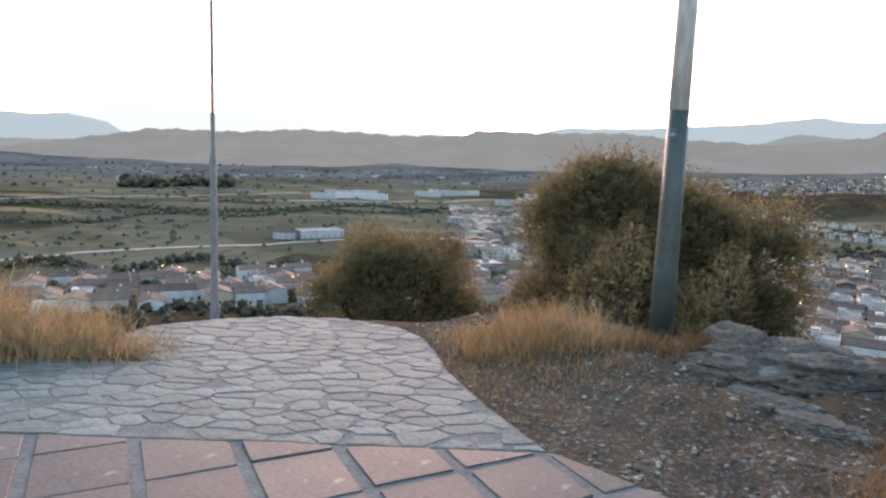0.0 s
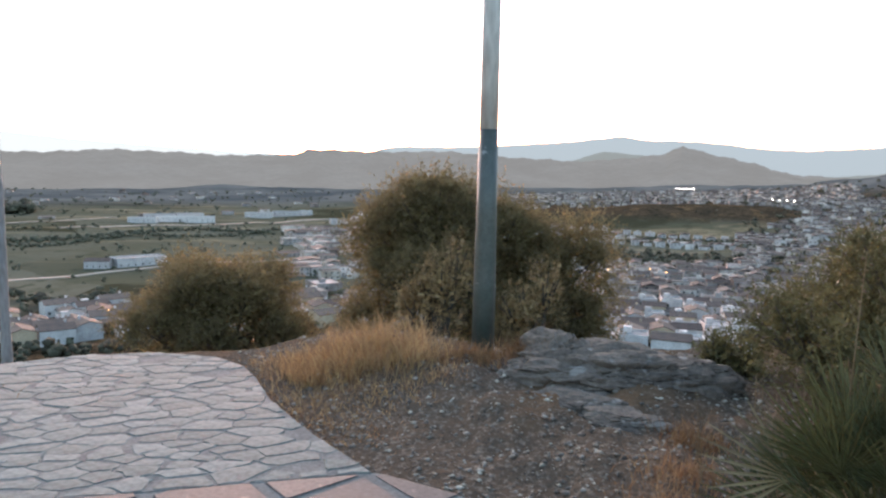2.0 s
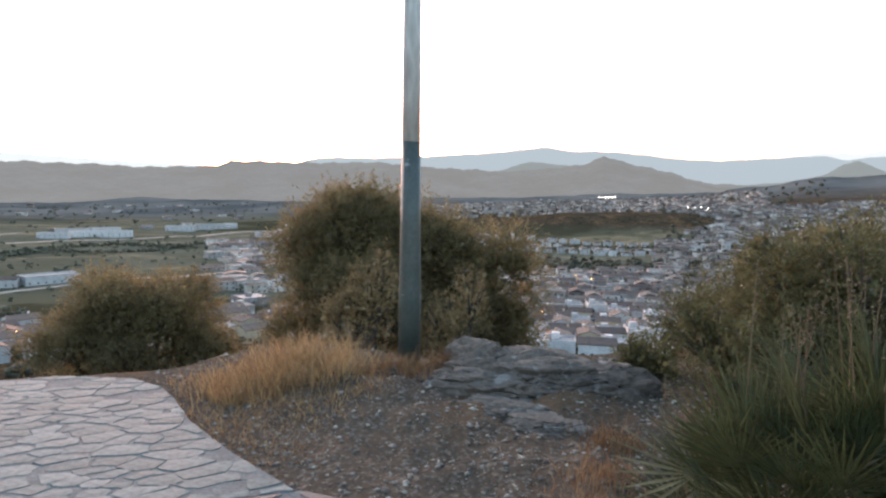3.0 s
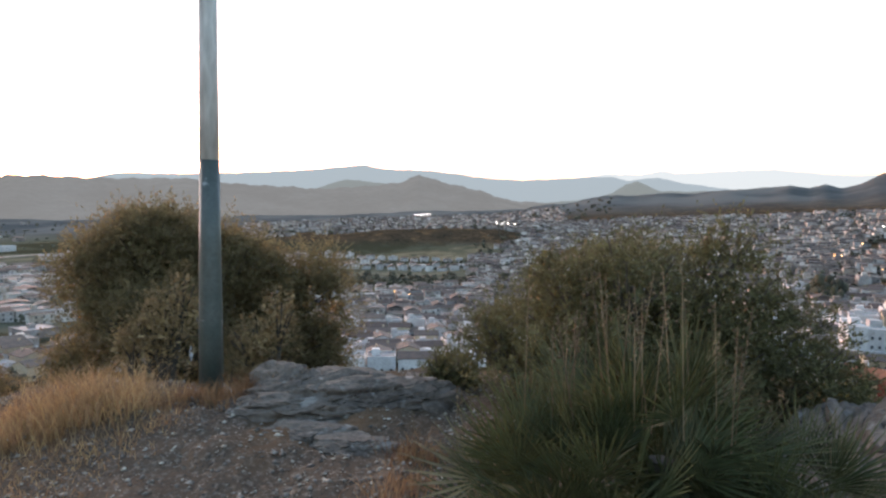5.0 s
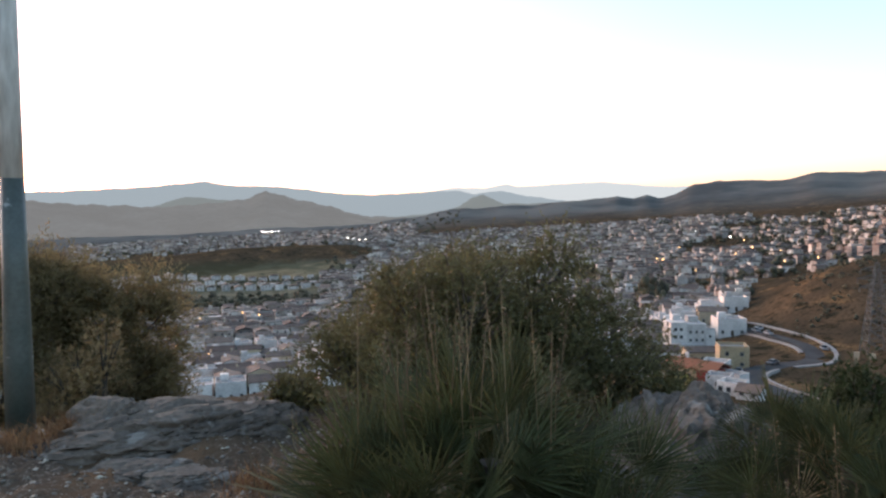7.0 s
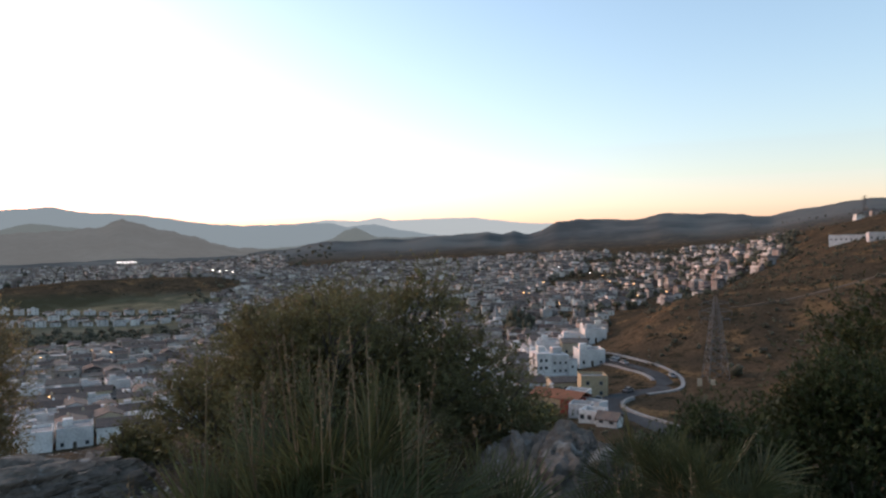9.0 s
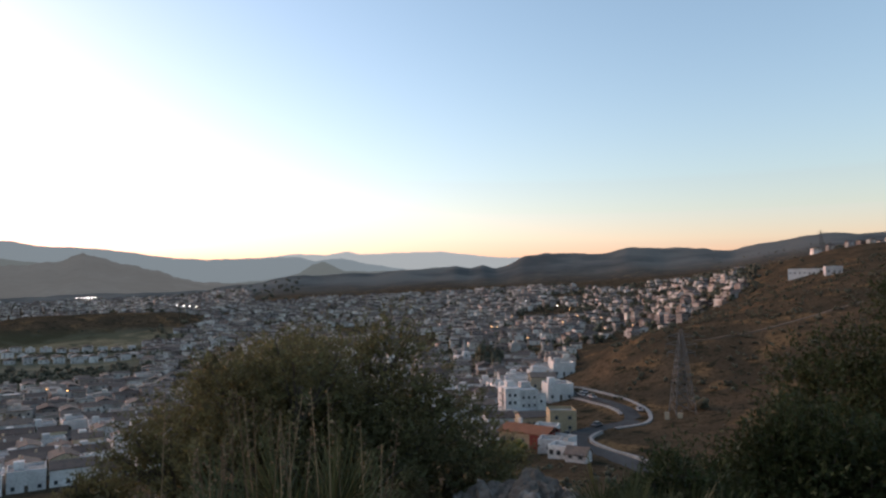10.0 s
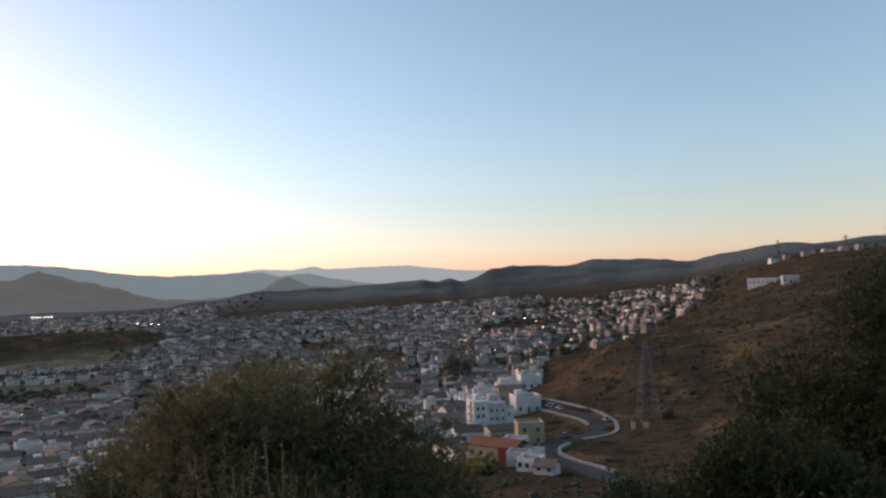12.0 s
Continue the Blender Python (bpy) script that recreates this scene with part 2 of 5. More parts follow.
# ---------------------------------------------------------------- the land
BEARINGS = np.array([2, 22, 36, 50, 64, 72, 78, 85, 92, 105.0])
RANGES = np.log(np.array([60, 150, 240, 330, 480, 800, 1200, 2200.0]))
LAND = np.array([
    (-22, -44, -57, -62, -64, -63, -62, -50),
    (-22, -44, -57, -62, -63, -60, -38, -25),
    (-22, -44, -57, -62, -63, -61, -24, -2),
    (-20, -40, -52, -58, -58, -42, -12, 15),
    (-19, -37, -43, -46, -48, -34, 4, 25),
    (-18, -35, -41, -40, -42, -26, 12, 30),
    (-17, -36, -40, -14, -36, -18, 14, 40),
    (-15, -36, -36, -9, -8, 10, 30, 60),
    (-12, -34, -28, -5, 14, 45, 60, 80),
    (-8, -28, -20, 0, 25, 60, 80, 100.0)])
# the skyline of the nearer ridges: bearing, height in degrees
RIDGE = np.array([(-60, 0.2), (-34, -0.5), (-25.7, 0.9), (-23.9, 1.28), (-17, 1.37), (-11.8, 1.74), (-7, 1.65), (-4.3, 1.55), (1.4, 1.78), (2.6, 2.2), (9.9, 2.2), (14.4, 2.35),
                  (19, 1.95), (25, 1.68), (30, 2.05), (32, 2.35), (33.5, 3.0), (35.5, 2.42), (38.4, 1.75), (41.2, 0.9), (46, 0.6), (60, 0.3), (110, 0.3)])
RIDGE_EAST = np.array([(30, -3.0), (39, -1.0), (43, 0.3), (46, 0.7), (50, 1.3), (56, 1.5), (60, 1.82), (62.9, 2.1), (64.2, 1.78), (65.3, 2.15), (66.4, 1.9), (67.6, 2.23), (68.8, 2.87), (70.8, 3.03), (72.8, 2.9),
                       (76, 3.2), (77.2, 3.5), (81.6, 3.4), (85.5, 3.1), (90, 3.85), (96, 3.95), (110, 4.5)])


def fractal(x, y, s, k=3):
    """Cheap smooth waves for arrays."""
    v, a = 0.0, 1.0
    for i in range(k):
        c, d = math.cos(1.3 * i + 0.4), math.sin(1.3 * i + 0.4)
        u, w = (x * c - y * d) / s, (x * d + y * c) / s
        v = v + a * (np.sin(u * 1.9 + 2.1 * np.sin(w * 1.3 + i)) * np.cos(w * 1.7 + 1.8 * np.sin(u * 0.9 + 2 * i)))
        a, s = a * 0.5, s * 0.47
    return v


def crown_of_hill(x, y):
    """The hilltop round the terrace: level, with a bank, then the steep flank."""
    r = np.hypot(x, y)
    az = np.degrees(np.arctan2(x, y))
    edge = 6.15 + 0.35 * np.sin(az * 0.21) * np.clip((az + 5) / 10, 0, 1)
    d = np.maximum(0, r - edge)
    z = -0.52 * d * np.clip(d / 0.5, 0, 1)
    rough = np.clip((x - 0.25 - 0.25 * (4.8 - y)) / 0.8, 0, 1) * np.clip((r - 1.0), 0, 1)
    z = z + rough * (0.05 * fractal(x, y, 0.9) + 0.022 * fractal(x + 3, y, 0.22) + 0.009 * fractal(x, y + 2, 0.08) + 0.05)
    far_bank = np.clip((y - 6.2) / 1.0, 0, 1)
    z = z + 0.03 * far_bank * fractal(x, y, 0.7)
    z = z + 0.17 * np.exp(-((x - 2.35) / 0.95) ** 2 - ((y - 4.75) / 0.75) ** 2) + 0.06 * np.exp(-((x - 1.3) / 0.6) ** 2 - ((y - 5.0) / 0.6) ** 2)
    return z - 0.07


def height(x, y):
    x, y = np.asarray(x, float), np.asarray(y, float)
    r = np.hypot(x, y) + 1e-6
    az = np.degrees(np.arctan2(x, y))
    az = np.where(az < -90, az + 360, az)
    out = 0.0
    for da, dr in ((0, 0), (2.2, 0.09), (-2.2, 0.09), (2.2, -0.09), (-2.2, -0.09)):
        i = np.interp(az + da, BEARINGS, np.arange(len(BEARINGS)))
        j = np.interp(np.log(r) + dr, RANGES, np.arange(len(RANGES)))
        i0, j0 = np.minimum(i.astype(int), len(BEARINGS) - 2), np.minimum(j.astype(int), len(RANGES) - 2)
        u, v = i - i0, j - j0
        out = out + ((LAND[i0, j0] * (1 - v) + LAND[i0, j0 + 1] * v) * (1 - u) + (LAND[i0 + 1, j0] * (1 - v) + LAND[i0 + 1, j0 + 1] * v) * u) / 5
    out = out + np.clip((r - 100) / 300, 0, 1) * 1.5 * fractal(x, y, 90) + np.clip((r - 1500) / 1500, 0, 1) * 12 * fractal(x, y, 500)
    near = crown_of_hill(x, y)
    k = np.clip((r - 22) / 38, 0, 1)
    k = k * k * (3 - 2 * k)
    z = near * (1 - k) + out * k
    # mound of bare earth behind the terraced rows of houses
    z = z + 17 * np.exp(-((az - 33) / 9) ** 2 - ((r - 985) / 75) ** 2)
    for prof, r0, w in ((RIDGE_EAST, 2100, 900),):
        top = 1.5 + r0 * np.tan(np.radians(np.interp(az, prof[:, 0], prof[:, 1]) + 0.06 * np.sin(az * 1.3 + 1)))
        s = np.clip(1 - np.abs(r - r0) / w, 0, 1)
        lift = s * s * (3 - 2 * s)
        d = np.maximum(0, top - z)
        spur = fractal(x, y, 330, 4)
        z = z + d * lift * (1 + 0.22 * spur * (1 - s)) + np.clip(d / 40, 0, 1) * lift * 5 * fractal(x + 90, y, 120, 3)
    return z


def ground_z(x, y):
    return float(height(np.array([x]), np.array([y]))[0])


def build_ground():
    az = np.concatenate([np.arange(-180, -42, 4.0), np.arange(-42, 108, 0.33), np.arange(108, 180, 4.0)])
    rr = np.concatenate([[0.25, 0.5, 0.8, 1.1, 1.4], np.arange(1.7, 12, 0.085), 12 * 1.033 ** np.arange(0, 185)])
    rr = rr[rr < 4900]
    A, Rr = np.meshgrid(np.radians(az), rr)
    X, Y = Rr * np.sin(A), Rr * np.cos(A)
    Z = height(X, Y)
    n, k = len(az), len(rr)
    verts = np.stack([X, Y, Z], -1).reshape(-1, 3)
    i = np.arange(k - 1)[:, None] * n
    j = np.arange(n)[None]
    j2 = (j + 1) % n
    f = np.stack([i + j, i + n + j, i + n + j2, i + j2], -1).reshape(-1, 4)
    me = bpy.data.meshes.new("ground")
    nv = len(verts)
    me.vertices.add(nv + 1)
    co = np.vstack([verts, [[0, 0, float(Z[0].mean())]]])
    me.vertices.foreach_set("co", co.ravel())
    tri = np.stack([np.full(n, nv), np.arange(n), (np.arange(n) + 1) % n], -1)
    nq, nt = len(f), len(tri)
    me.loops.add(nq * 4 + nt * 3)
    me.loops.foreach_set("vertex_index", np.concatenate([f.ravel(), tri.ravel()]))
    me.polygons.add(nq + nt)
    me.polygons.foreach_set("loop_start", np.concatenate([np.arange(nq) * 4, nq * 4 + np.arange(nt) * 3]))
    me.polygons.foreach_set("use_smooth", np.ones(nq + nt, bool))
    me.update(calc_edges=True)
    me.validate()
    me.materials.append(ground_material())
    ob = new("ground", me)
    return tagged(ob, "dry stony hilltop falling to a scrubby valley and ridges", "ground", kind="structure")


def ground_material():
    m = bpy.data.materials.new("dry land")
    m.use_nodes = True
    n, l = m.node_tree.nodes, m.node_tree.links
    p = n["Principled BSDF"]
    p.inputs["Roughness"].default_value = 0.92
    p.inputs["Specular IOR Level"].default_value = 0.0
    geo = n.new("ShaderNodeNewGeometry")
    sep = n.new("ShaderNodeSeparateXYZ")
    l.new(geo.outputs["Position"], sep.inputs[0])

    def math_node(op, a, b=None):
        x = n.new("ShaderNodeMath")
        x.operation = op
        for i, v in enumerate((a, b)):
            if v is None:
                continue
            if hasattr(v, "is_output"):
                l.new(v, x.inputs[i])
            else:
                x.inputs[i].default_value = v
        return x.outputs[0]

    def noise_of(s, detail=4, rough=0.55):
        t = n.new("ShaderNodeTexNoise")
        t.inputs["Scale"].default_value, t.inputs["Detail"].default_value, t.inputs["Roughness"].default_value = s, detail, rough
        l.new(geo.outputs["Position"], t.inputs["Vector"])
        return t.outputs[0]

    def ramp(v, lo, hi):
        r = n.new("ShaderNodeMapRange")
        r.inputs[1].default_value, r.inputs[2].default_value = lo, hi
        l.new(v, r.inputs[0])
        return r.outputs[0]

    def mix(fac, a, b):
        x = n.new("ShaderNodeMix")
        x.data_type = "RGBA"
        for sock, v in ((0, fac), (6, a), (7, b)):
            if hasattr(v, "is_output"):
                l.new(v, x.inputs[sock])
            else:
                x.inputs[sock].default_value = v if sock == 0 else (*v, 1)
        return x.outputs[2]

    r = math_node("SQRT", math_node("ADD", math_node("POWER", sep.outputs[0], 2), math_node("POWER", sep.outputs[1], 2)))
    # earth and gravel of the hilltop
    soil = mix(ramp(noise_of(1.2), 0.35, 0.65), (0.115, 0.081, 0.058), (0.07, 0.057, 0.045))
    soil = mix(ramp(noise_of(28, 3), 0.5, 0.7), soil, (0.19, 0.16, 0.13))
    soil = mix(ramp(noise_of(45, 2), 0.60, 0.68), soil, (0.05, 0.045, 0.04))
    soil = mix(ramp(noise_of(0.55, 3), 0.50, 0.62), soil, (0.16, 0.095, 0.055))
    # scrub of the flanks
    scrub = mix(ramp(noise_of(0.03, 6), 0.4, 0.62), (0.082, 0.058, 0.037), (0.046, 0.037, 0.026))
    scrub = mix(ramp(noise_of(0.05, 3, 0.5), 0.56, 0.66), scrub, (0.135, 0.086, 0.046))
    scrub = mix(ramp(noise_of(0.7, 5, 0.7), 0.50, 0.62), scrub, (0.026, 0.022, 0.015))
    scrub = mix(ramp(noise_of(0.16, 5, 0.7), 0.53, 0.62), scrub, (0.022, 0.021, 0.014))
    # fields of the plain
    vo = n.new("ShaderNodeTexVoronoi")
    vo.inputs["Scale"].default_value = 0.0055
    l.new(geo.outputs["Position"], vo.inputs["Vector"])
    vs = n.new("ShaderNodeSeparateColor")
    l.new(vo.outputs["Color"], vs.inputs[0])
    field = mix(vs.outputs[0], (0.084, 0.088, 0.064), (0.112, 0.110, 0.082))
    field = mix(ramp(vs.outputs[1], 0.55, 0.75), field, (0.042, 0.042, 0.026))
    strip = n.new("ShaderNodeMapping")
    strip.inputs["Scale"].default_value = (0.22, 1.0, 1.0)
    l.new(geo.outputs["Position"], strip.inputs[0])
    band = n.new("ShaderNodeTexNoise")
    band.inputs["Scale"].default_value, band.inputs["Detail"].default_value, band.inputs["Roughness"].default_value = 0.016, 6, 0.6
    l.new(strip.outputs[0], band.inputs["Vector"])
    field = mix(ramp(band.outputs[0], 0.53, 0.63), field, (0.185, 0.155, 0.10))
    field = mix(ramp(noise_of(0.012, 6, 0.65), 0.5, 0.62), field, (0.078, 0.078, 0.052))
    field = mix(ramp(noise_of(0.06, 5, 0.7), 0.56, 0.64), field, (0.052, 0.056, 0.038))
    # distance tint: land past 1280 m turns blue-grey in its base colour
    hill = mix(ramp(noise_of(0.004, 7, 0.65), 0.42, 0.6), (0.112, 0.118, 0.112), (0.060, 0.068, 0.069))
    col = mix(ramp(r, 10, 16), soil, scrub)
    plain = math_node("MULTIPLY", ramp(r, 270, 420), ramp(math_node("MULTIPLY", sep.outputs[2], -1.0), 40, 48))
    col = mix(plain, col, field)
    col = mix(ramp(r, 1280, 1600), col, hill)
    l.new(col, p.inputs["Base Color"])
    bp = n.new("ShaderNodeBump")
    bp.inputs["Strength"].default_value, bp.inputs["Distance"].default_value = 1.0, 0.035
    l.new(noise_of(22, 5, 0.6), bp.inputs["Height"])
    l.new(bp.outputs[0], p.inputs["Normal"])
    return m


build_ground()


def range_backdrop(label, r, prof, colour, strength, seed, rough):
    """A far mountain range, standing at the rim of the land, with air haze put in as emission."""
    az = np.arange(-60, 112, 0.2)
    el = np.interp(az, [q[0] for q in prof], [q[1] for q in prof])
    el = el + rough * (np.sin(az * 2.9 + seed) * 0.5 + np.sin(az * 7.3 + 2 * seed) * 0.3 + np.sin(az * 17 + seed) * 0.15)
    verts, faces = [], []
    cols = 6
    for a, e in zip(az, el):
        for k in range(cols):
            f = k / (cols - 1)
            rr = r + 160 * f
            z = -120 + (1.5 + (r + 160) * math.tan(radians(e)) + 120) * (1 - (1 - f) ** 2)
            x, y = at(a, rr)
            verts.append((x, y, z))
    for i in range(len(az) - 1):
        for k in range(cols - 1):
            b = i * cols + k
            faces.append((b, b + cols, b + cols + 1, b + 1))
    # dark slopes; the emission colour stands in for the haze before them
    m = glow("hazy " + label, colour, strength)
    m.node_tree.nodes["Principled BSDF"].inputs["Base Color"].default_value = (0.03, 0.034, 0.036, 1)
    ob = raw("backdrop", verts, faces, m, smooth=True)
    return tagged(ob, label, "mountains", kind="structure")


# colour and strength of each range set its painted haze, paler farther off
range_backdrop("mountain range on the horizon with painted blue haze", 4480,
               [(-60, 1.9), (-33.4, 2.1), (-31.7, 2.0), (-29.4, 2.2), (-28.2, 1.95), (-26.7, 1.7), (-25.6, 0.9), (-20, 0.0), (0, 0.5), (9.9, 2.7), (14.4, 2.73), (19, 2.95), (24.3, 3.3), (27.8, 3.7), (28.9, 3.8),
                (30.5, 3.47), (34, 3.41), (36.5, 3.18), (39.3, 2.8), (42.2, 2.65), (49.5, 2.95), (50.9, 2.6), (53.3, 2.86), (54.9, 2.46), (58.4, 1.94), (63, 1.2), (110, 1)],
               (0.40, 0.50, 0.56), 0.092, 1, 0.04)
range_backdrop("pale far mountain range with painted blue haze", 4680,
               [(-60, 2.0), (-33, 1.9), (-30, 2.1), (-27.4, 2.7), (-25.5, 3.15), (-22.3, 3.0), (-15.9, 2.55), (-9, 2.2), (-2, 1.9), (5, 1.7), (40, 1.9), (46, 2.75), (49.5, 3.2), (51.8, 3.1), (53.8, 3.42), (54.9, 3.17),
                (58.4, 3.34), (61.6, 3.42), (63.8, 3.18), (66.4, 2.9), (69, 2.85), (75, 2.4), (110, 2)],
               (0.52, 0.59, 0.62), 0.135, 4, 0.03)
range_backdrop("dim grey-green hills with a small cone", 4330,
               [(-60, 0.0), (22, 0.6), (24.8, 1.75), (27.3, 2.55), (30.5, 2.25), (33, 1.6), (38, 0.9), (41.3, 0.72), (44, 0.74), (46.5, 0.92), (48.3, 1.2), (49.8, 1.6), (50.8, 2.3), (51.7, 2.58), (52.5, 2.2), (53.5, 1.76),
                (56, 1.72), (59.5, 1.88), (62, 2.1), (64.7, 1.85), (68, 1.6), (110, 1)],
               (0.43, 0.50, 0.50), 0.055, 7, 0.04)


# ---------------------------------------------------------------- terrace: flagstones and terracotta slabs
TERRACE = [(0.58, 3.291), (0.30, 3.90), (0.06, 4.55), (-0.04, 5.05), (-0.14, 5.38), (-0.38, 5.72), (-0.9, 5.95), (-1.45, 5.95), (-2.0, 5.76), (-2.45, 5.45), (-2.6, 5.0), (-2.05, 4.52), (-3.1, 4.49), (-4.6, 4.45), (-4.6, 3.291)]


def inside(p, poly):
    c, j = False, len(poly) - 1
    for i in range(len(poly)):
        (xi, yi), (xj, yj) = poly[i], poly[j]
        if (yi > p[1]) != (yj > p[1]) and p[0] < (xj - xi) * (p[1] - yi) / (yj - yi) + xi:
            c = not c
        j = i
    return c


def clip_half(poly, px, py, nx, ny):
    """The part of a convex polygon on the side of (px, py) away from (nx, ny)."""
    out = []
    for i in range(len(poly)):
        a, b = poly[i], poly[(i + 1) % len(poly)]
        da, db = (a[0] - px) * nx + (a[1] - py) * ny, (b[0] - px) * nx + (b[1] - py) * ny
        if da <= 0:
            out.append(a)
        if da * db < 0:
            t = da / (da - db)
            out.append((a[0] + (b[0] - a[0]) * t, a[1] + (b[1] - a[1]) * t))
    return out


def slab_mesh(name, poly, thick, bevel, material, wob=0.0):
    """A flat stone: its outline, a worn edge and its sides."""
    cx, cy = sum(p[0] for p in poly) / len(poly), sum(p[1] for p in poly) / len(poly)
    pts = []
    for i in range(len(poly)):
        a, b = poly[i], poly[(i + 1) % len(poly)]
        for t in ((0.07, 0.5, 0.93) if wob else (0.02, 0.98)):
            pts.append((a[0] + (b[0] - a[0]) * t + random.uniform(-wob, wob) - cx, a[1] + (b[1] - a[1]) * t + random.uniform(-wob, wob) - cy))
    n = len(pts)
    v = [(x, y, -thick) for x, y in pts] + [(x, y, -bevel) for x, y in pts]
    for x, y in pts:
        d = max(0.02, math.hypot(x, y))
        k = 1 - bevel * 1.3 / d
        v.append((x * k, y * k, random.uniform(-0.2, 0.2) * bevel))
    f = []
    for i in range(n):
        j = (i + 1) % n
        f += [(i, j, n + j, n + i), (n + i, n + j, 2 * n + j, 2 * n + i)]
    f.append(tuple(range(2 * n, 3 * n)))
    me = bpy.data.meshes.new(name)
    me.from_pydata(v, [], f)
    me.materials.append(material)
    return me, cx, cy


def build_terrace():
    bm = bmesh.new()
    top = [bm.verts.new((x, y, -0.0035)) for x, y in TERRACE]
    low = [bm.verts.new((x, y, -0.30)) for x, y in TERRACE]
    f = bm.faces.new(top)
    for i in range(len(top)):
        j = (i + 1) % len(top)
        bm.faces.new((top[j], top[i], low[i], low[j]))
    bmesh.ops.triangulate(bm, faces=[f])
    bmesh.ops.recalc_face_normals(bm, faces=bm.faces[:])
    base = tagged(part("pavement", bm, M_MORTAR), "crazy paving of pale flagstones in grey mortar", "pavement", kind="structure")
    rng = random.Random(11)
    seeds = []
    for _ in range(14000):
        p = (rng.uniform(-4.6, 0.75), rng.uniform(3.31, 6.0))
        gap = 0.09 + 0.26 * rng.random() ** 2.2
        if all(((p[0] - q[0]) * 0.66) ** 2 + ((p[1] - q[1]) * 1.25) ** 2 > (0.5 * (gap + q[2])) ** 2 for q in seeds):
            seeds.append((*p, gap))
    K = 0.62                      # stones are longer along the terrace than across it
    for s in seeds:
        if not inside(s[:2], TERRACE):
            continue
        sx = s[0] * K
        poly = [(sx - 0.4, s[1] - 0.4), (sx + 0.4, s[1] - 0.4), (sx + 0.4, s[1] + 0.4), (sx - 0.4, s[1] + 0.4)]
        tight = 0.003 + 0.006 * rng.random()
        if rng.random() < 0.03:
            continue
        for q in seeds:
            dx, dy = q[0] * K - sx, q[1] - s[1]
            d = math.hypot(dx, dy)
            if 0 < d < 0.8:
                joint = tight + 0.03 * (0.5 + 0.5 * math.sin(37 * (q[0] + s[0]) + 53 * (q[1] + s[1]))) ** 3
                poly = clip_half(poly, sx + dx / 2 - dx / d * joint / 2, s[1] + dy / 2 - dy / d * joint / 2, dx / d, dy / d)
        poly = [(x / K, y) for x, y in poly]
        for i in range(len(TERRACE)):
            a, b = TERRACE[i], TERRACE[(i + 1) % len(TERRACE)]
            ex, ey = b[0] - a[0], b[1] - a[1]
            el = math.hypot(ex, ey)
            nx, ny = ey / el, -ex / el
            t = ((s[0] - a[0]) * ex + (s[1] - a[1]) * ey) / el / el
            if -0.15 < t < 1.15 and abs((s[0] - a[0]) * nx + (s[1] - a[1]) * ny) < 0.6 and (s[0] - a[0]) * nx + (s[1] - a[1]) * ny < 0:
                poly = clip_half(poly, a[0] - nx * 0.006, a[1] - ny * 0.006, nx, ny)
        if len(poly) < 3:
            continue
        me, cx, cy = slab_mesh("flagstone", poly, 0.03, 0.0025, M_STONE, 0.012)
        ob = new("flagstone", me)
        ob.parent = base
        ob.matrix_basis = pose(cx, cy, rng.uniform(-0.001, 0.002), rng.uniform(-0.3, 0.3), rng.uniform(-0.3, 0.3))


def build_slabs():
    """Square terracotta slabs laid askew to the crazy paving, with wide joints."""
    edge = [(-4.6, 3.29), (-4.6, -3.0), (2.6, -3.0), (2.4, 1.2), (1.02, 2.9), (0.60, 3.29)]
    bm = bmesh.new()
    top = [bm.verts.new((x, y, -0.007)) for x, y in edge]
    low = [bm.verts.new((x, y, -0.3)) for x, y in edge]
    bm.faces.new(top)
    for i in range(len(top)):
        j = (i + 1) % len(top)
        bm.faces.new((top[j], top[i], low[i], low[j]))
    bmesh.ops.recalc_face_normals(bm, faces=bm.faces[:])
    base = tagged(part("floor", bm, M_MORTAR), "terracotta slab floor with wide cement joints", "floor", kind="structure")
    rng = random.Random(5)
    c, s = math.cos(radians(27)), math.sin(radians(27))
    P, J = 0.47, 0.032
    for i in range(-12, 10):
        for k in range(-16, 3):
            u0, v0 = 0.09 + P * i, 3.12 + P * k
            tight = 0.007 if u0 * c - v0 * s < -0.55 else 0.026          # cross joints close up to one side
            q = [(u0 + J, v0 + tight), (u0 + P - J, v0 + tight), (u0 + P - J, v0 + P - tight), (u0 + J, v0 + P - tight)]
            poly = [(u * c - v * s, u * s + v * c) for u, v in q]
            x, y = sum(p[0] for p in poly) / 4, sum(p[1] for p in poly) / 4
            poly = clip_half(poly, 0, 3.275, 0, 1)
            for a, b in (((0.60, 3.29), (1.02, 2.9)), ((1.02, 2.9), (2.4, 1.2)), ((2.4, 1.2), (2.6, -3.0))):
                nx, ny = (a[1] - b[1]), (b[0] - a[0])
                d = math.hypot(nx, ny)
                if len(poly) >= 3:
                    poly = clip_half(poly, a[0], a[1], nx / d, ny / d)
            if len(poly) >= 3:
                poly = clip_half(clip_half(poly, -4.58, 0, -1, 0), 0, -2.98, 0, -1)
            if len(poly) < 3:
                continue
            area = abs(sum(poly[a][0] * poly[a - 1][1] - poly[a - 1][0] * poly[a][1] for a in range(len(poly)))) / 2
            if area < 0.008:
                continue
            me, cx, cy = slab_mesh("slab", poly, 0.03, 0.004, M_TILE)
            ob = new("slab", me)
            ob.parent = base
            ob.matrix_basis = pose(cx, cy, rng.uniform(-0.003, 0.005), rng.uniform(-0.5, 0.5), rng.uniform(-0.5, 0.5))


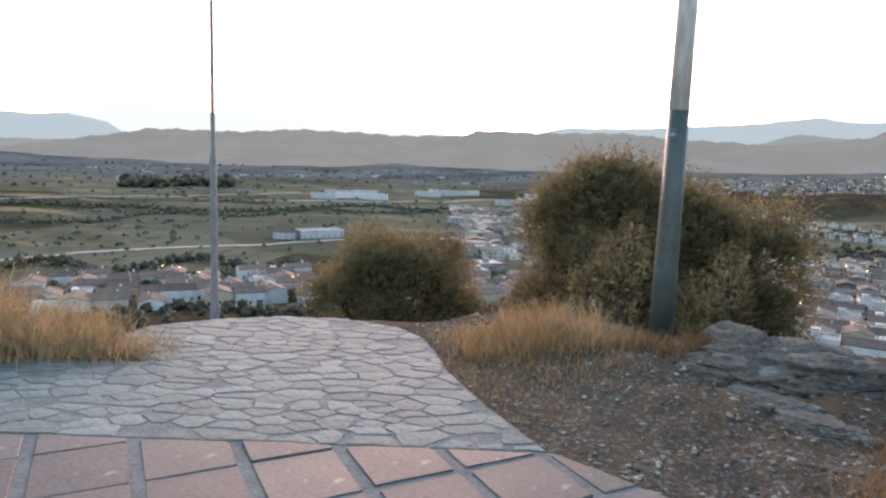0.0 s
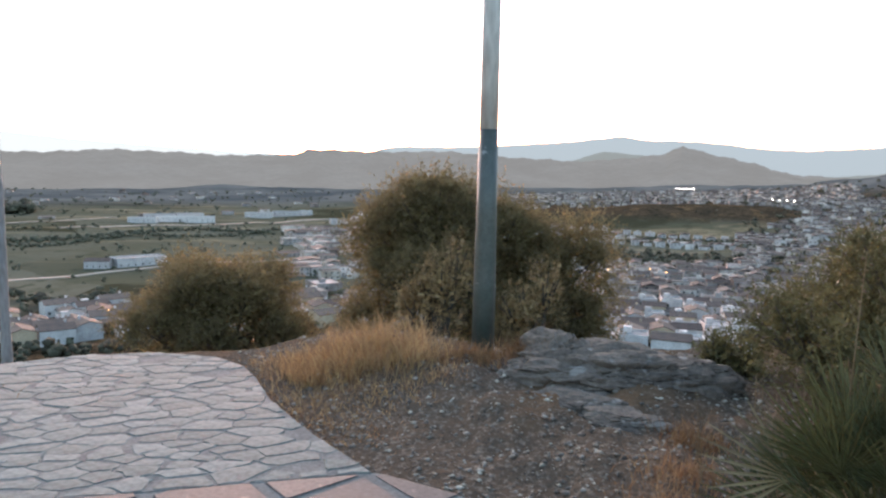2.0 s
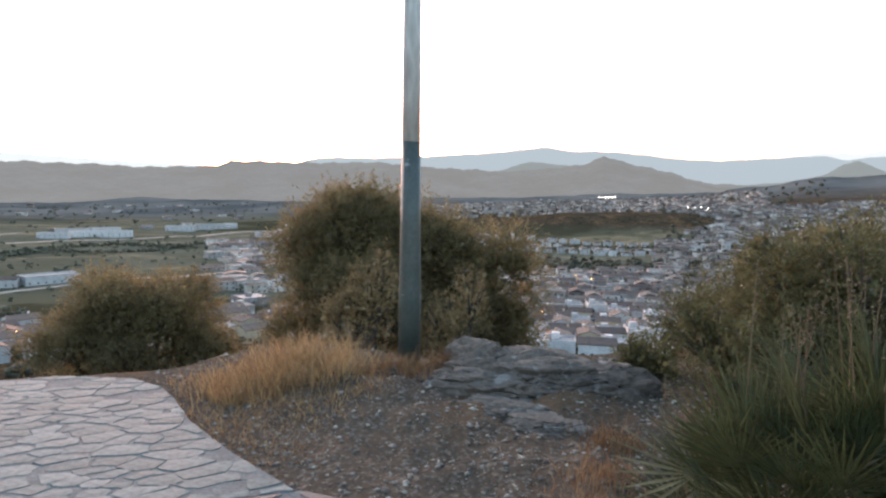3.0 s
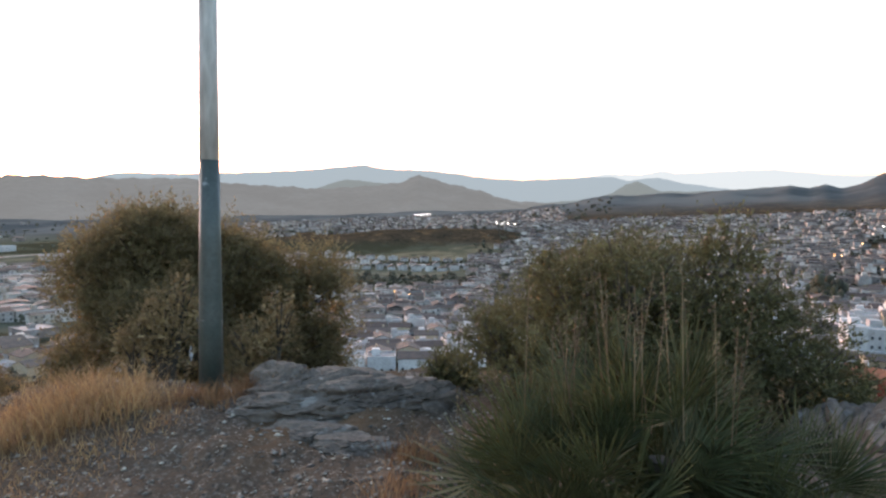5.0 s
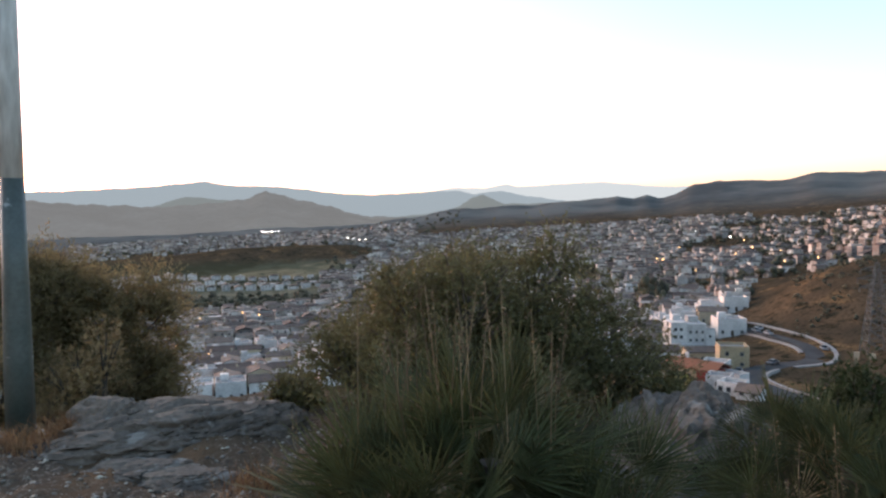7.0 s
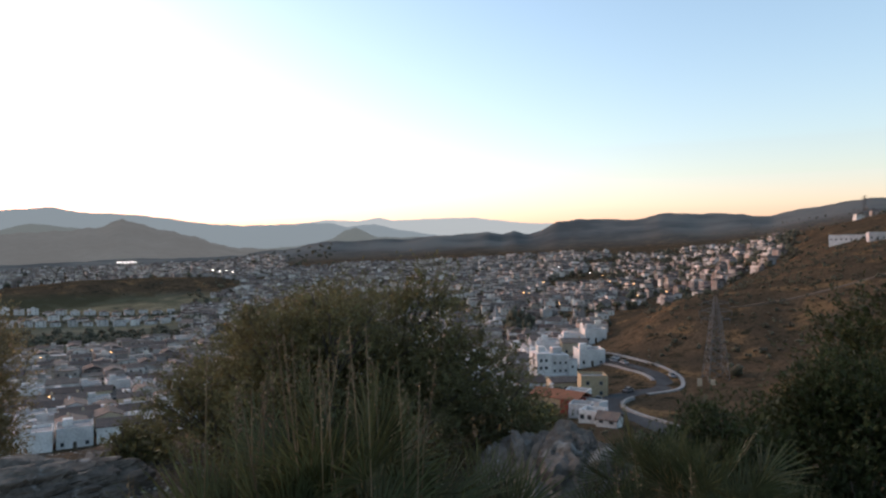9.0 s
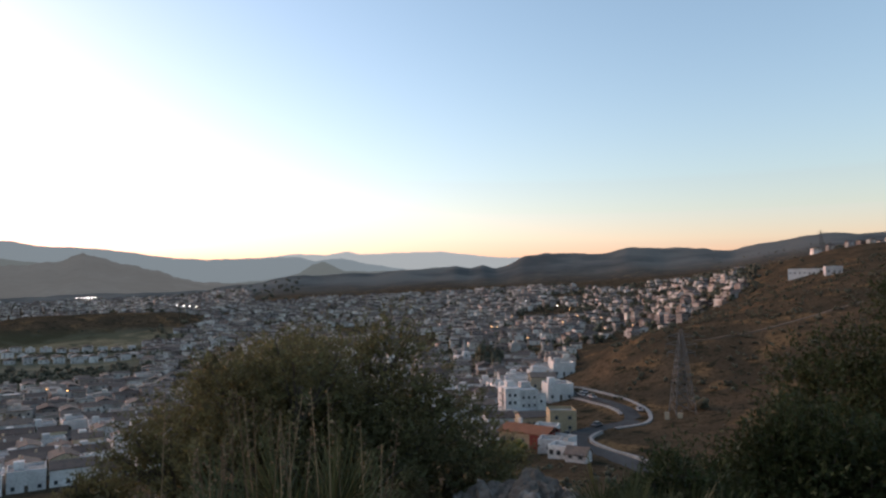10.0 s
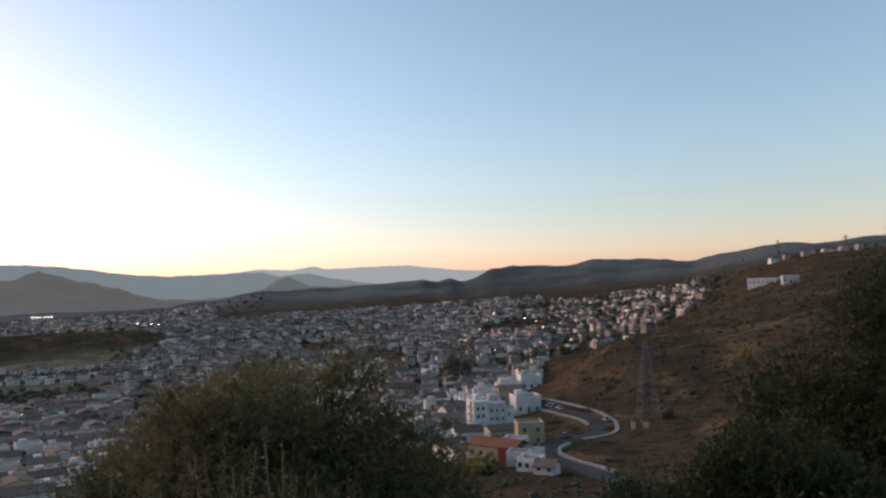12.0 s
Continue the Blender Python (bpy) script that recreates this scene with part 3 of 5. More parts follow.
# ---------------------------------------------------------------- poles
def near_pole():
    x, y = at(18.75, 5.75)
    z = ground_z(x, y)
    t = thing("lamp_post", "tall tapered steel post, green below and grey above", "post", m=pose(x, y, z, 0, 0, 0))
    part("base_plate", boxed(-0.19, -0.19, -0.05, 0.19, 0.19, 0.03, 0.006), M_POLE_GREEN, t)
    for i in range(4):
        bm = lathe([(0.016, 0.02), (0.016, 0.06), (0.010, 0.065)], 6)
        part("bolt", bm, M_POLE_GREY, t, m=pose(0.14 * (1 if i % 2 else -1), 0.14 * (1 if i < 2 else -1), 0))
    part("lower_shaft", lathe([(0.102, 0.02), (0.098, 0.6), (0.090, 1.2), (0.081, 1.949)], 12), M_POLE_GREEN, t, "chipped dark green paint", smooth=True)
    part("upper_shaft", lathe([(0.080, 1.95), (0.074, 3.0), (0.066, 5.0), (0.052, 8.5), (0.05, 8.52)], 16), M_POLE_GREY, t, "dull grey galvanised steel", smooth=True)
    door = boxed(-0.05, -0.004, 0, 0.05, 0.004, 0.3, 0.003)
    part("service_door", door, M_POLE_GREEN, t, m=pose(0.0, 0.098, 0.5))


def far_pole():
    x, y = at(-19.1, 13.2)
    z = ground_z(x, y)
    t = thing("flag_pole", "slim tapered grey metal pole below the terrace", "pole", m=pose(x, y, z))
    part("foot", lathe([(0.16, -0.1), (0.16, 0.06), (0.12, 0.10)], 12), M_POLE_DARK, t)
    part("shaft", lathe([(0.098, 0.05), (0.088, 2.2), (0.07, 2.6), (0.065, 5.0), (0.04, 5.2), (0.034, 7.6), (0.02, 10.2)], 14), M_POLE_DARK, t, smooth=True)
    part("cap", lathe([(0.02, 10.18), (0.035, 10.22), (0.02, 10.28)], 10), M_POLE_DARK, t, smooth=True)


# ---------------------------------------------------------------- plants
def leaf_cloud(rng, lobes, count, size, slim=0.3, droop=0.2, reach=1.0):
    """Leaves scattered through and over a set of lobes (centre, radii)."""
    nl = len(lobes)
    cen = np.array([q[0] for q in lobes], float)
    rad = np.array([q[1] for q in lobes], float)
    vol = np.cbrt(rad.prod(1)) ** 2
    per = 13
    n = count // per
    pick = rng.choice(nl, n, p=vol / vol.sum())
    d = rng.normal(size=(n, 3))
    d /= np.linalg.norm(d, axis=1)[:, None]
    d[:, 2] = np.where(d[:, 2] < -0.5, -d[:, 2] * 0.6, d[:, 2])
    rr = np.clip(rng.normal(0.84, 0.13, n), 0.3, 1.02)
    c0 = cen[pick] + d * rad[pick] * rr[:, None]
    # sprays: some twigs run on past the rest and leave gaps between them
    tuft = 0.6 + 0.6 * np.clip(fractal(c0[:, 0] * 3 + c0[:, 1] * 2, c0[:, 2] * 3 - c0[:, 1] * 2, 1.0, 2) + 0.7, 0, 2.2)
    way = d + rng.normal(scale=0.45, size=(n, 3))
    way[:, 2] += 0.45 - droop
    way /= np.linalg.norm(way, axis=1)[:, None]
    run = size * rng.uniform(2.0, 4.5, n) * tuft * reach
    s = np.tile(np.linspace(-0.35, 1, per), n)
    big = np.repeat(np.arange(n), per)
    k = len(big)
    c = c0[big] + way[big] * (run[big] * s)[:, None] + rng.normal(scale=size * 0.55, size=(k, 3)) * (1.15 - 0.6 * s)[:, None]
    out = way[big] + rng.normal(scale=0.6, size=(k, 3))
    out /= np.linalg.norm(out, axis=1)[:, None]
    side = np.cross(out, rng.normal(size=(k, 3)))
    side /= np.linalg.norm(side, axis=1)[:, None]
    ln = size * rng.uniform(0.6, 1.35, k)[:, None]
    w = ln * slim
    a, b = c - out * ln * 0.5, c + out * ln * 0.5
    verts = np.stack([a, c + side * w * 0.5, b, c - side * w * 0.5], 1).reshape(-1, 3)
    faces = np.arange(k * 4).reshape(-1, 4)
    return verts, faces


def mesh_np(name, verts, faces, material, parent=None):
    me = bpy.data.meshes.new(name)
    k = faces.shape[1]
    me.vertices.add(len(verts))
    me.vertices.foreach_set("co", np.asarray(verts, np.float32).ravel())
    me.loops.add(faces.size)
    me.loops.foreach_set("vertex_index", faces.ravel().astype(np.int32))
    me.polygons.add(len(faces))
    me.polygons.foreach_set("loop_start", np.arange(len(faces), dtype=np.int32) * k)
    me.update(calc_edges=True)
    me.materials.append(material)
    ob = new(name, me)
    if parent is not None:
        ob.parent = parent
    return ob


def bush(name, label, az, d, z0, lobes, count, size, material, seed, category="bush", slim=0.3):
    """A shrub: stems, limbs to each lobe, and a crown of many leaves round dark inner twigs."""
    rng = np.random.default_rng(seed)
    x, y = at(az, d)
    t = thing(name, label, category, m=pose(x, y, z0, 0, 0, -az))
    bm = bmesh.new()
    for c, r in lobes:
        foot = Vector((rng.uniform(-0.12, 0.12), rng.uniform(-0.12, 0.12), -0.25))
        knee = Vector((c[0] * 0.45 + rng.uniform(-0.1, 0.1), c[1] * 0.45, c[2] * 0.45))
        tip = Vector(c)
        tube(bm, foot, knee, 0.06, 0.04, 7)
        tube(bm, knee, tip, 0.04, 0.02, 6)
        for _ in range(7):
            dirv = Vector(rng.normal(size=3)).normalized()
            e = tip + Vector((dirv.x * r[0], dirv.y * r[1], abs(dirv.z) * r[2])) * 0.85
            tube(bm, knee.lerp(tip, 0.7), e, 0.016, 0.005, 4)
    part("trunk", bm, M_BARK, t)
    v, f = leaf_cloud(rng, lobes, count, size, slim)
    inner = [(c, tuple(q * 0.72 for q in r)) for c, r in lobes]
    v2, f2 = leaf_cloud(rng, inner, count // 4, size * 1.6, 0.5, reach=0.3)
    mesh_np("crown", np.vstack([v, v2]), np.vstack([f, f2 + len(v)]), material, t)
    return t


def lobes_for(seed, width, depth, tall, n, low=0.3):
    """Lobes that fill a dome of that width, depth and height, in three rings."""
    rng = random.Random(seed)
    out = [((0, 0, tall * 0.48), (width * 0.40, depth * 0.40, tall * 0.43)), ((0, 0, tall * 0.68), (width * 0.26, depth * 0.26, tall * 0.25))]
    for h, k, share in ((low, 0.33, 0.4), (0.5, 0.33, 0.35), (0.76, 0.21, 0.25)):
        m = max(3, int(n * share))
        for i in range(m):
            a = 6.283 * i / m + rng.uniform(-0.25, 0.25) + h * 5
            kk, hh, s = k * rng.uniform(0.78, 1.12), h + rng.uniform(-0.07, 0.07), rng.uniform(0.10, 0.18)
            out.append(((width * kk * math.cos(a), depth * kk * math.sin(a), tall * hh), (width * s, depth * s, tall * rng.uniform(0.15, 0.22))))
    return out


def blades(rng, n, spread, tall, width, lean=0.35, thick_top=0.0):
    """Grass blades: each a bent, tapering strip of two segments."""
    base = np.stack([rng.normal(size=n) * spread[0], rng.normal(size=n) * spread[1], np.zeros(n)], 1)
    h = tall * rng.uniform(0.45, 1.15, n)
    a = rng.uniform(0, 6.283, n)
    le = lean * rng.uniform(0.2, 1.3, n) * h
    dx, dy = np.cos(a) * le, np.sin(a) * le
    b = rng.uniform(0, 6.283, n)
    sx, sy = np.cos(b) * width / 2, np.sin(b) * width / 2
    zero = np.zeros(n)
    side = np.stack([sx, sy, zero], 1)
    mid = base + np.stack([dx * 0.35, dy * 0.35, h * 0.6], 1)
    tip = base + np.stack([dx, dy, h], 1)
    v = np.stack([base - side, base + side, mid + side * 0.8, mid - side * 0.8, tip + side * (0.15 + thick_top), tip - side * (0.15 + thick_top)], 1)
    f = []
    i = np.arange(n)[:, None] * 6
    f = np.concatenate([i + np.array([[0, 1, 2, 3]]), i + np.array([[3, 2, 4, 5]])])
    return v.reshape(-1, 3), f


def grass_patch(label, places, material, seed):
    """Dry grass as one growth: places are (x, y, spread_x, spread_y, height, blades)."""
    rng = np.random.default_rng(seed)
    vs, fs, k = [], [], 0
    for x, y, sx, sy, tall, n in places:
        v, f = blades(rng, n, (sx, sy), tall, 0.006, 0.85)
        v[:, 0] += x
        v[:, 1] += y
        root = np.repeat(v.reshape(-1, 6, 3)[:, :2].mean(1), 6, 0)
        v[:, 2] += height(root[:, 0], root[:, 1]) - 0.02
        vs.append(v)
        fs.append(f + k)
        k += len(v)
    ob = mesh_np("dry_grass", np.vstack(vs), np.vstack(fs), material)
    return tagged(ob, label, "grass", kind="stuff")


def fan_mesh(rng, length, n, material, spread=150):
    """A fan leaf lying along +x: a thin stalk and stiff, folded blades."""
    vs, fs = [], []

    def strip(p, q, w, up):
        p, q = Vector(p), Vector(q)
        s = (q - p).cross(Vector(up)).normalized() * w
        m = p.lerp(q, 0.45)
        k = len(vs)
        fold = Vector((0, 0, w * 0.5))
        vs.extend([tuple(p), tuple(m + s + fold), tuple(q), tuple(m - s + fold), tuple(m)])
        fs.extend([(k, k + 4, k + 1), (k + 1, k + 4, k + 2), (k, k + 3, k + 4), (k + 3, k + 2, k + 4)])

    stalk = length * 0.45
    strip((0, 0, 0), (stalk * 1.3, 0, 0), 0.009, (0, 0, 1))
    for i in range(n):
        a = radians(spread * ((i + 0.5) / n - 0.5))
        ln = length * 0.6 * (1 - 0.25 * abs(i / n - 0.5)) * rng.uniform(0.85, 1.08)
        e = (stalk + ln * math.cos(a), ln * math.sin(a), ln * (0.10 - 0.12 * rng.random()))
        strip((stalk, 0, 0), e, 0.006, (0, 0, 1))
    me = bpy.data.meshes.new("fan_leaf")
    me.from_pydata(vs, [], fs)
    me.materials.append(material)
    return me


def fan_palm(label, x, y, z, radius, tall, heads, count, seed):
    """A clump of several low crowns, each a rosette of fan leaves on thin stalks."""
    rng = random.Random(seed)
    t = thing("fan_palm", label, "palm", "palms on the hilltop", m=pose(x, y, z))
    meshes = [fan_mesh(rng, 0.56, 17 + i % 3 * 3, M_PALM, 125 + 12 * (i % 3)) for i in range(6)]
    dry = [fan_mesh(rng, 0.5, 11, M_PALM_DRY, 120) for i in range(2)]
    for i in range(heads):
        a = 6.283 * i / (heads - 1) + rng.uniform(-0.3, 0.3)
        k = 0.0 if i == 0 else rng.uniform(0.40, 0.62)
        hx, hy = radius * k * math.cos(a), radius * k * math.sin(a)
        hz = tall * (0.5 if i == 0 else rng.uniform(0.16, 0.44))
        bm = bmesh.new()
        tube(bm, (hx * 0.5, hy * 0.5, -0.1), (hx, hy, hz), 0.075, 0.055, 8)
        part("trunk", bm, M_BARK, t, "fibrous brown stem")
        for _ in range(count):
            b = rng.uniform(0, 6.283)
            lift = rng.choice((rng.uniform(-18, 25), rng.uniform(10, 55), rng.uniform(40, 82)))
            is_dry = rng.random() < (0.25 if lift < 5 else 0.07)
            ob = new("fan_leaf", rng.choice(dry if is_dry else meshes))
            ob.parent = t
            q = rng.uniform(0.72, 1.15) * tall / 1.22
            ob.matrix_basis = (pose(hx + 0.05 * math.cos(b), hy + 0.05 * math.sin(b), hz + rng.uniform(-0.05, 0.05), 0, 0, math.degrees(b))
                               @ pose(0, 0, 0, rng.uniform(-60, 60), -lift, 0) @ Matrix.Diagonal((q, q, q, 1)))
    for i in range(9):
        a = rng.uniform(2.2, 4.2)
        ob = new("fan_leaf", rng.choice(dry))
        ob.parent = t
        ob.matrix_basis = pose(radius * 0.5 * math.cos(a), radius * 0.5 * math.sin(a), tall * 0.10, 0, 0, math.degrees(a)) @ pose(0, 0, 0, rng.uniform(-40, 40), rng.uniform(-8, 8), 0)
    return t


def rock(name, label, x, y, z, size, seed, spin=0, material=None):
    """A weathered limestone outcrop: a lump broken along tilted beds."""
    bm = bmesh.new()
    bmesh.ops.create_icosphere(bm, subdivisions=6 if max(size) > 0.55 else 5, radius=1.0)
    off = Vector((seed * 3.1, seed * 1.7, seed * 2.3))
    for v in bm.verts:
        p = v.co.copy()
        warp = Vector((noise.noise(p * 2.1 + off), noise.noise(p * 2.1 - off), noise.noise(p * 2.3 + off * 2))) * 0.28
        q = Vector((p.x * 1.25 + p.z * 0.7, p.y * 1.7, p.z * 2.3 - p.x * 0.55)) + warp
        dist, cell = noise.voronoi(q * 1.15 + off)
        crack = min(1.0, (dist[1] - dist[0]) / 0.10)
        block = noise.cell(cell[0] * 3.7)
        dist2, cell2 = noise.voronoi(q * 3.1 - off)
        crack2 = min(1.0, (dist2[1] - dist2[0]) / 0.14)
        k = (0.95 + 0.26 * noise.noise(p * 1.1 + off) + 0.09 * block - 0.075 * (1 - crack) + 0.035 * noise.cell(cell2[0] * 5.1) - 0.025 * (1 - crack2)
             + 0.05 * noise.noise(p * 4.3 + off) + 0.028 * noise.noise(p * 10 + off) + 0.014 * noise.noise(p * 24 + off))
        v.co = Vector((p.x * k * size[0], p.y * k * size[1], max(p.z, -0.4) * k * size[2]))
    ob = part(name, bm, material or M_ROCK, m=pose(x, y, z, 0, 0, spin))
    return tagged(ob, label, "rock", "limestone outcrops")


def chips(n, seed):
    """Loose stones on the bare earth."""
    rng = np.random.default_rng(seed)
    vs, fs, k = [], [], 0
    octa = np.array([(1, 0, 0), (0, 1, 0), (-1, 0, 0), (0, -1, 0), (0, 0, 1), (0, 0, -1)], float)
    of = np.array([(0, 1, 4), (1, 2, 4), (2, 3, 4), (3, 0, 4), (1, 0, 5), (2, 1, 5), (3, 2, 5), (0, 3, 5)])
    while k < n:
        az, d = rng.uniform(-2, 78), rng.uniform(1.9, 6.8)
        x, y = at(az, d)
        if inside((x, y), TERRACE) or (y < 3.32 and x < 0.62 + (3.3 - y) * 1.0):
            continue
        s = 0.006 + 0.02 * rng.random() ** 5
        v = octa * s * rng.uniform(0.5, 1.3, (6, 1)) * np.array([1.3, 1, 0.6])
        a = rng.uniform(0, 6.28)
        c, w = math.cos(a), math.sin(a)
        v = np.stack([v[:, 0] * c - v[:, 1] * w + x, v[:, 0] * w + v[:, 1] * c + y, v[:, 2]], 1)
        vs.append(v)
        fs.append(of + 6 * k)
        k += 1
    v = np.vstack(vs)
    cen = v.reshape(-1, 6, 3).mean(1)
    v[:, 2] += np.repeat(height(cen[:, 0], cen[:, 1]), 6) + 0.003
    return tagged(mesh_np("gravel", v, np.vstack(fs), M_PEBBLE), "loose grey limestone chips on bare earth", "gravel", kind="stuff")


near_pole()
far_pole()
bush("bush", "round olive-green shrub behind the paved terrace", -3.7, 9.6, -1.75, lobes_for(6, 2.9, 2.4, 2.3, 18, 0.15), 80000, 0.045, M_LEAF, 3)
_big = lobes_for(8, 3.1, 2.6, 3.0, 20, 0.12) + [((1.72, 0.1, 1.65), (0.62, 0.6, 0.9)), ((1.15, 0.0, 1.75), (0.5, 0.5, 0.65)), ((1.65, 0, 0.75), (0.6, 0.6, 0.65)), ((1.35, -0.2, 0.45), (0.8, 0.6, 0.6)), ((1.6, -0.1, 1.15), (0.62, 0.55, 0.5)), ((1.15, -0.2, 1.0), (0.7, 0.55, 0.6)), ((1.8, 0.0, 0.4), (0.5, 0.5, 0.5)), ((0.5, -0.5, 0.5), (0.9, 0.6, 0.6)), ((-0.6, -0.5, 0.5), (0.78, 0.6, 0.55)), ((-1.05, 0.0, 0.9), (0.42, 0.5, 0.6)), ((-0.2, 0.0, 2.6), (0.7, 0.6, 0.42)), ((-0.8, 0.0, 2.05), (0.62, 0.6, 0.62)), ((0.75, 0.0, 2.1), (0.65, 0.6, 0.62))]
bush("bush", "large dark olive shrub with two humps behind a post", 15.3, 8.7, -1.35, _big, 170000, 0.045, M_LEAF, 8)
bush("bush", "broad grey-green shrub with fine leaves beside the palm", 53.0, 5.6, -0.75, lobes_for(21, 3.25, 2.4, 2.2, 22, 0.15) + [((0.95, 0, 1.3), (0.7, 0.6, 0.6)), ((1.35, 0, 0.85), (0.6, 0.6, 0.6))], 80000, 0.036, M_LEAF2, 21)
bush("bush", "small green shrub at the drop behind a rock", 38.6, 6.0, -0.9, lobes_for(25, 0.8, 0.7, 1.3, 6), 8000, 0.036, M_LEAF2, 25)
bush("tree", "dark leafy tree at the edge of the hilltop", 104.5, 8.4, -2.0, lobes_for(31, 4.6, 3.4, 4.5, 24, 0.15), 160000, 0.05, M_LEAF3, 31, "tree")
bush("bush", "low dark shrub beside the smaller palm", 92.5, 5.3, -0.7, lobes_for(33, 2.0, 1.5, 1.8, 10, 0.15), 30000, 0.04, M_LEAF3, 33)
bush("bush", "yellowing weed bush below the rock", 79.5, 5.6, -0.9, lobes_for(35, 0.9, 0.8, 1.0, 7, 0.15), 9000, 0.036, M_LEAF, 35)
bush("bush", "dark weedy shrub behind the smaller palm", 84.0, 4.6, -0.4, lobes_for(37, 1.2, 0.9, 1.12, 9, 0.15), 16000, 0.036, M_LEAF3, 37)
fan_palm("large clump of green fan palm with stiff blades", *at(58.4, 2.85), -0.03, 0.82, 1.2, 10, 25, 4)
fan_palm("smaller green fan palm clump beside a rock", *at(83.5, 3.65), 0.0, 0.62, 0.92, 6, 22, 9)


def seed_stalks(label, places, seed):
    """Dry flower stalks with beaded seed heads."""
    rng = random.Random(seed)
    bm = bmesh.new()
    for x, y, z0, tall in places:
        lx, ly = rng.uniform(-0.06, 0.06), rng.uniform(-0.06, 0.06)
        a, b = Vector((x, y, z0)), Vector((x + lx, y + ly, z0 + tall))
        tube(bm, a, b, 0.0028, 0.0015, 4)
        for i in range(12):
            p = a.lerp(b, 0.62 + 0.38 * i / 12) + Vector((rng.uniform(-0.018, 0.018), rng.uniform(-0.018, 0.018), 0))
            bmesh.ops.create_icosphere(bm, subdivisions=1, radius=rng.uniform(0.003, 0.0065), matrix=Matrix.Translation(p))
    return tagged(part("seed_stalks", bm, M_STALK), label, "weeds", kind="stuff")


_s = random.Random(15)
_pl = []
for _a, _d, _z, _n in ((40, 3.1, 0.0, 5), (43, 2.9, 0.15, 6), (46, 3.3, 0.2, 5), (38, 3.4, 0.0, 4), (80, 3.3, 0.1, 6), (83, 3.4, 0.1, 6), (77, 3.6, 0.0, 3), (50, 2.85, 0.72, 6), (54, 2.75, 0.76, 8), (58, 2.75, 0.76, 7), (62, 2.8, 0.72, 5)):
    for _ in range(_n):
        _x, _y = at(_a + _s.uniform(-2.6, 2.6), _d + _s.uniform(-0.25, 0.25))
        _pl.append((_x, _y, _z, _s.uniform(0.3, 0.62)))
seed_stalks("dry reddish weed stalks with seed heads", _pl, 15)
rock("rock", "low grey limestone outcrop beside the post", *at(29.3, 5.15), -0.01, (0.84, 0.46, 0.29), 2.0, -24)
rock("rock", "weathered grey stone at the head of the outcrop", *at(25.2, 5.3), 0.06, (0.36, 0.3, 0.30), 4.0, -50)
rock("rock", "half-buried grey stone ledge in the earth", *at(27, 4.62), -0.03, (0.38, 0.20, 0.10), 5.0, -34)
rock("rock", "low stone breaking through the gravel", *at(31, 4.45), -0.05, (0.32, 0.17, 0.09), 11.0, -40)
rock("rock", "small half-buried stone in bare earth", *at(20.5, 4.75), -0.08, (0.3, 0.16, 0.13), 6.0, 10)
rock("rock", "grey limestone outcrop at the edge of the drop", *at(70.8, 4.8), -0.24, (0.74, 0.6, 0.70), 7.0, 20)
rock("rock", "grey limestone slab with a faded blue paint stain", *at(68.5, 4.05), -0.2, (0.7, 0.45, 0.36), 8.0, -20, M_ROCK_BLUE)
rock("rock", "flat grey rock between shrubs at the drop", *at(36.5, 6.3), -0.5, (0.45, 0.35, 0.5), 9.0, 50)
_g = [(*at(a, d), 0.20, 0.17, h, n) for a, d, h, n in ((1.5, 5.6, 0.10, 200), (4, 5.3, 0.16, 330), (7, 5.35, 0.25, 420), (10, 5.3, 0.28, 500), (12.5, 5.5, 0.22, 380), (8, 5.9, 0.26, 300), (11, 4.7, 0.09, 260), (5, 4.6, 0.08, 260), (3, 4.1, 0.06, 200), (4.5, 3.8, 0.05, 150), (1.5, 4.8, 0.07, 200), (8, 4.4, 0.06, 200), (14, 4.9, 0.07, 160))]
_t = random.Random(4)
for _ in range(26):
    _g.append((*at(_t.uniform(2, 14), _t.uniform(4.9, 6.0)), 0.05, 0.05, _t.uniform(0.12, 0.36), 40))
grass_patch("tuft of dry golden grass beside the terrace", _g, M_GRASS, 1)
_g = [(*at(a, d), 0.10, 0.10, h, n) for a, d, h, n in ((19, 5.3, 0.13, 260), (21, 5.2, 0.18, 330), (22.5, 5.3, 0.20, 260), (17, 5.4, 0.15, 240), (14, 5.2, 0.12, 220), (15, 4.8, 0.06, 160), (36, 3.6, 0.12, 300), (38, 3.2, 0.12, 300), (37, 4.2, 0.16, 300), (34, 3.3, 0.07, 200), (6, 4.2, 0.05, 180), (9, 4.0, 0.05, 160))]
grass_patch("rusty dry grass at the foot of the post", _g, M_GRASS_RED, 2)
_g = [(*at(a, d), 0.2, 0.16, h, n) for a, d, h, n in ((-34, 5.6, 0.42, 800), (-31, 5.5, 0.36, 800), (-28, 5.3, 0.28, 700), (-25.5, 5.2, 0.2, 500), (-36, 6.2, 0.6, 800), (-30, 6.0, 0.35, 600), (-38, 5.6, 0.5, 600))]
grass_patch("tall dry straw-coloured grass along the paving", _g, M_GRASS_PALE, 3)
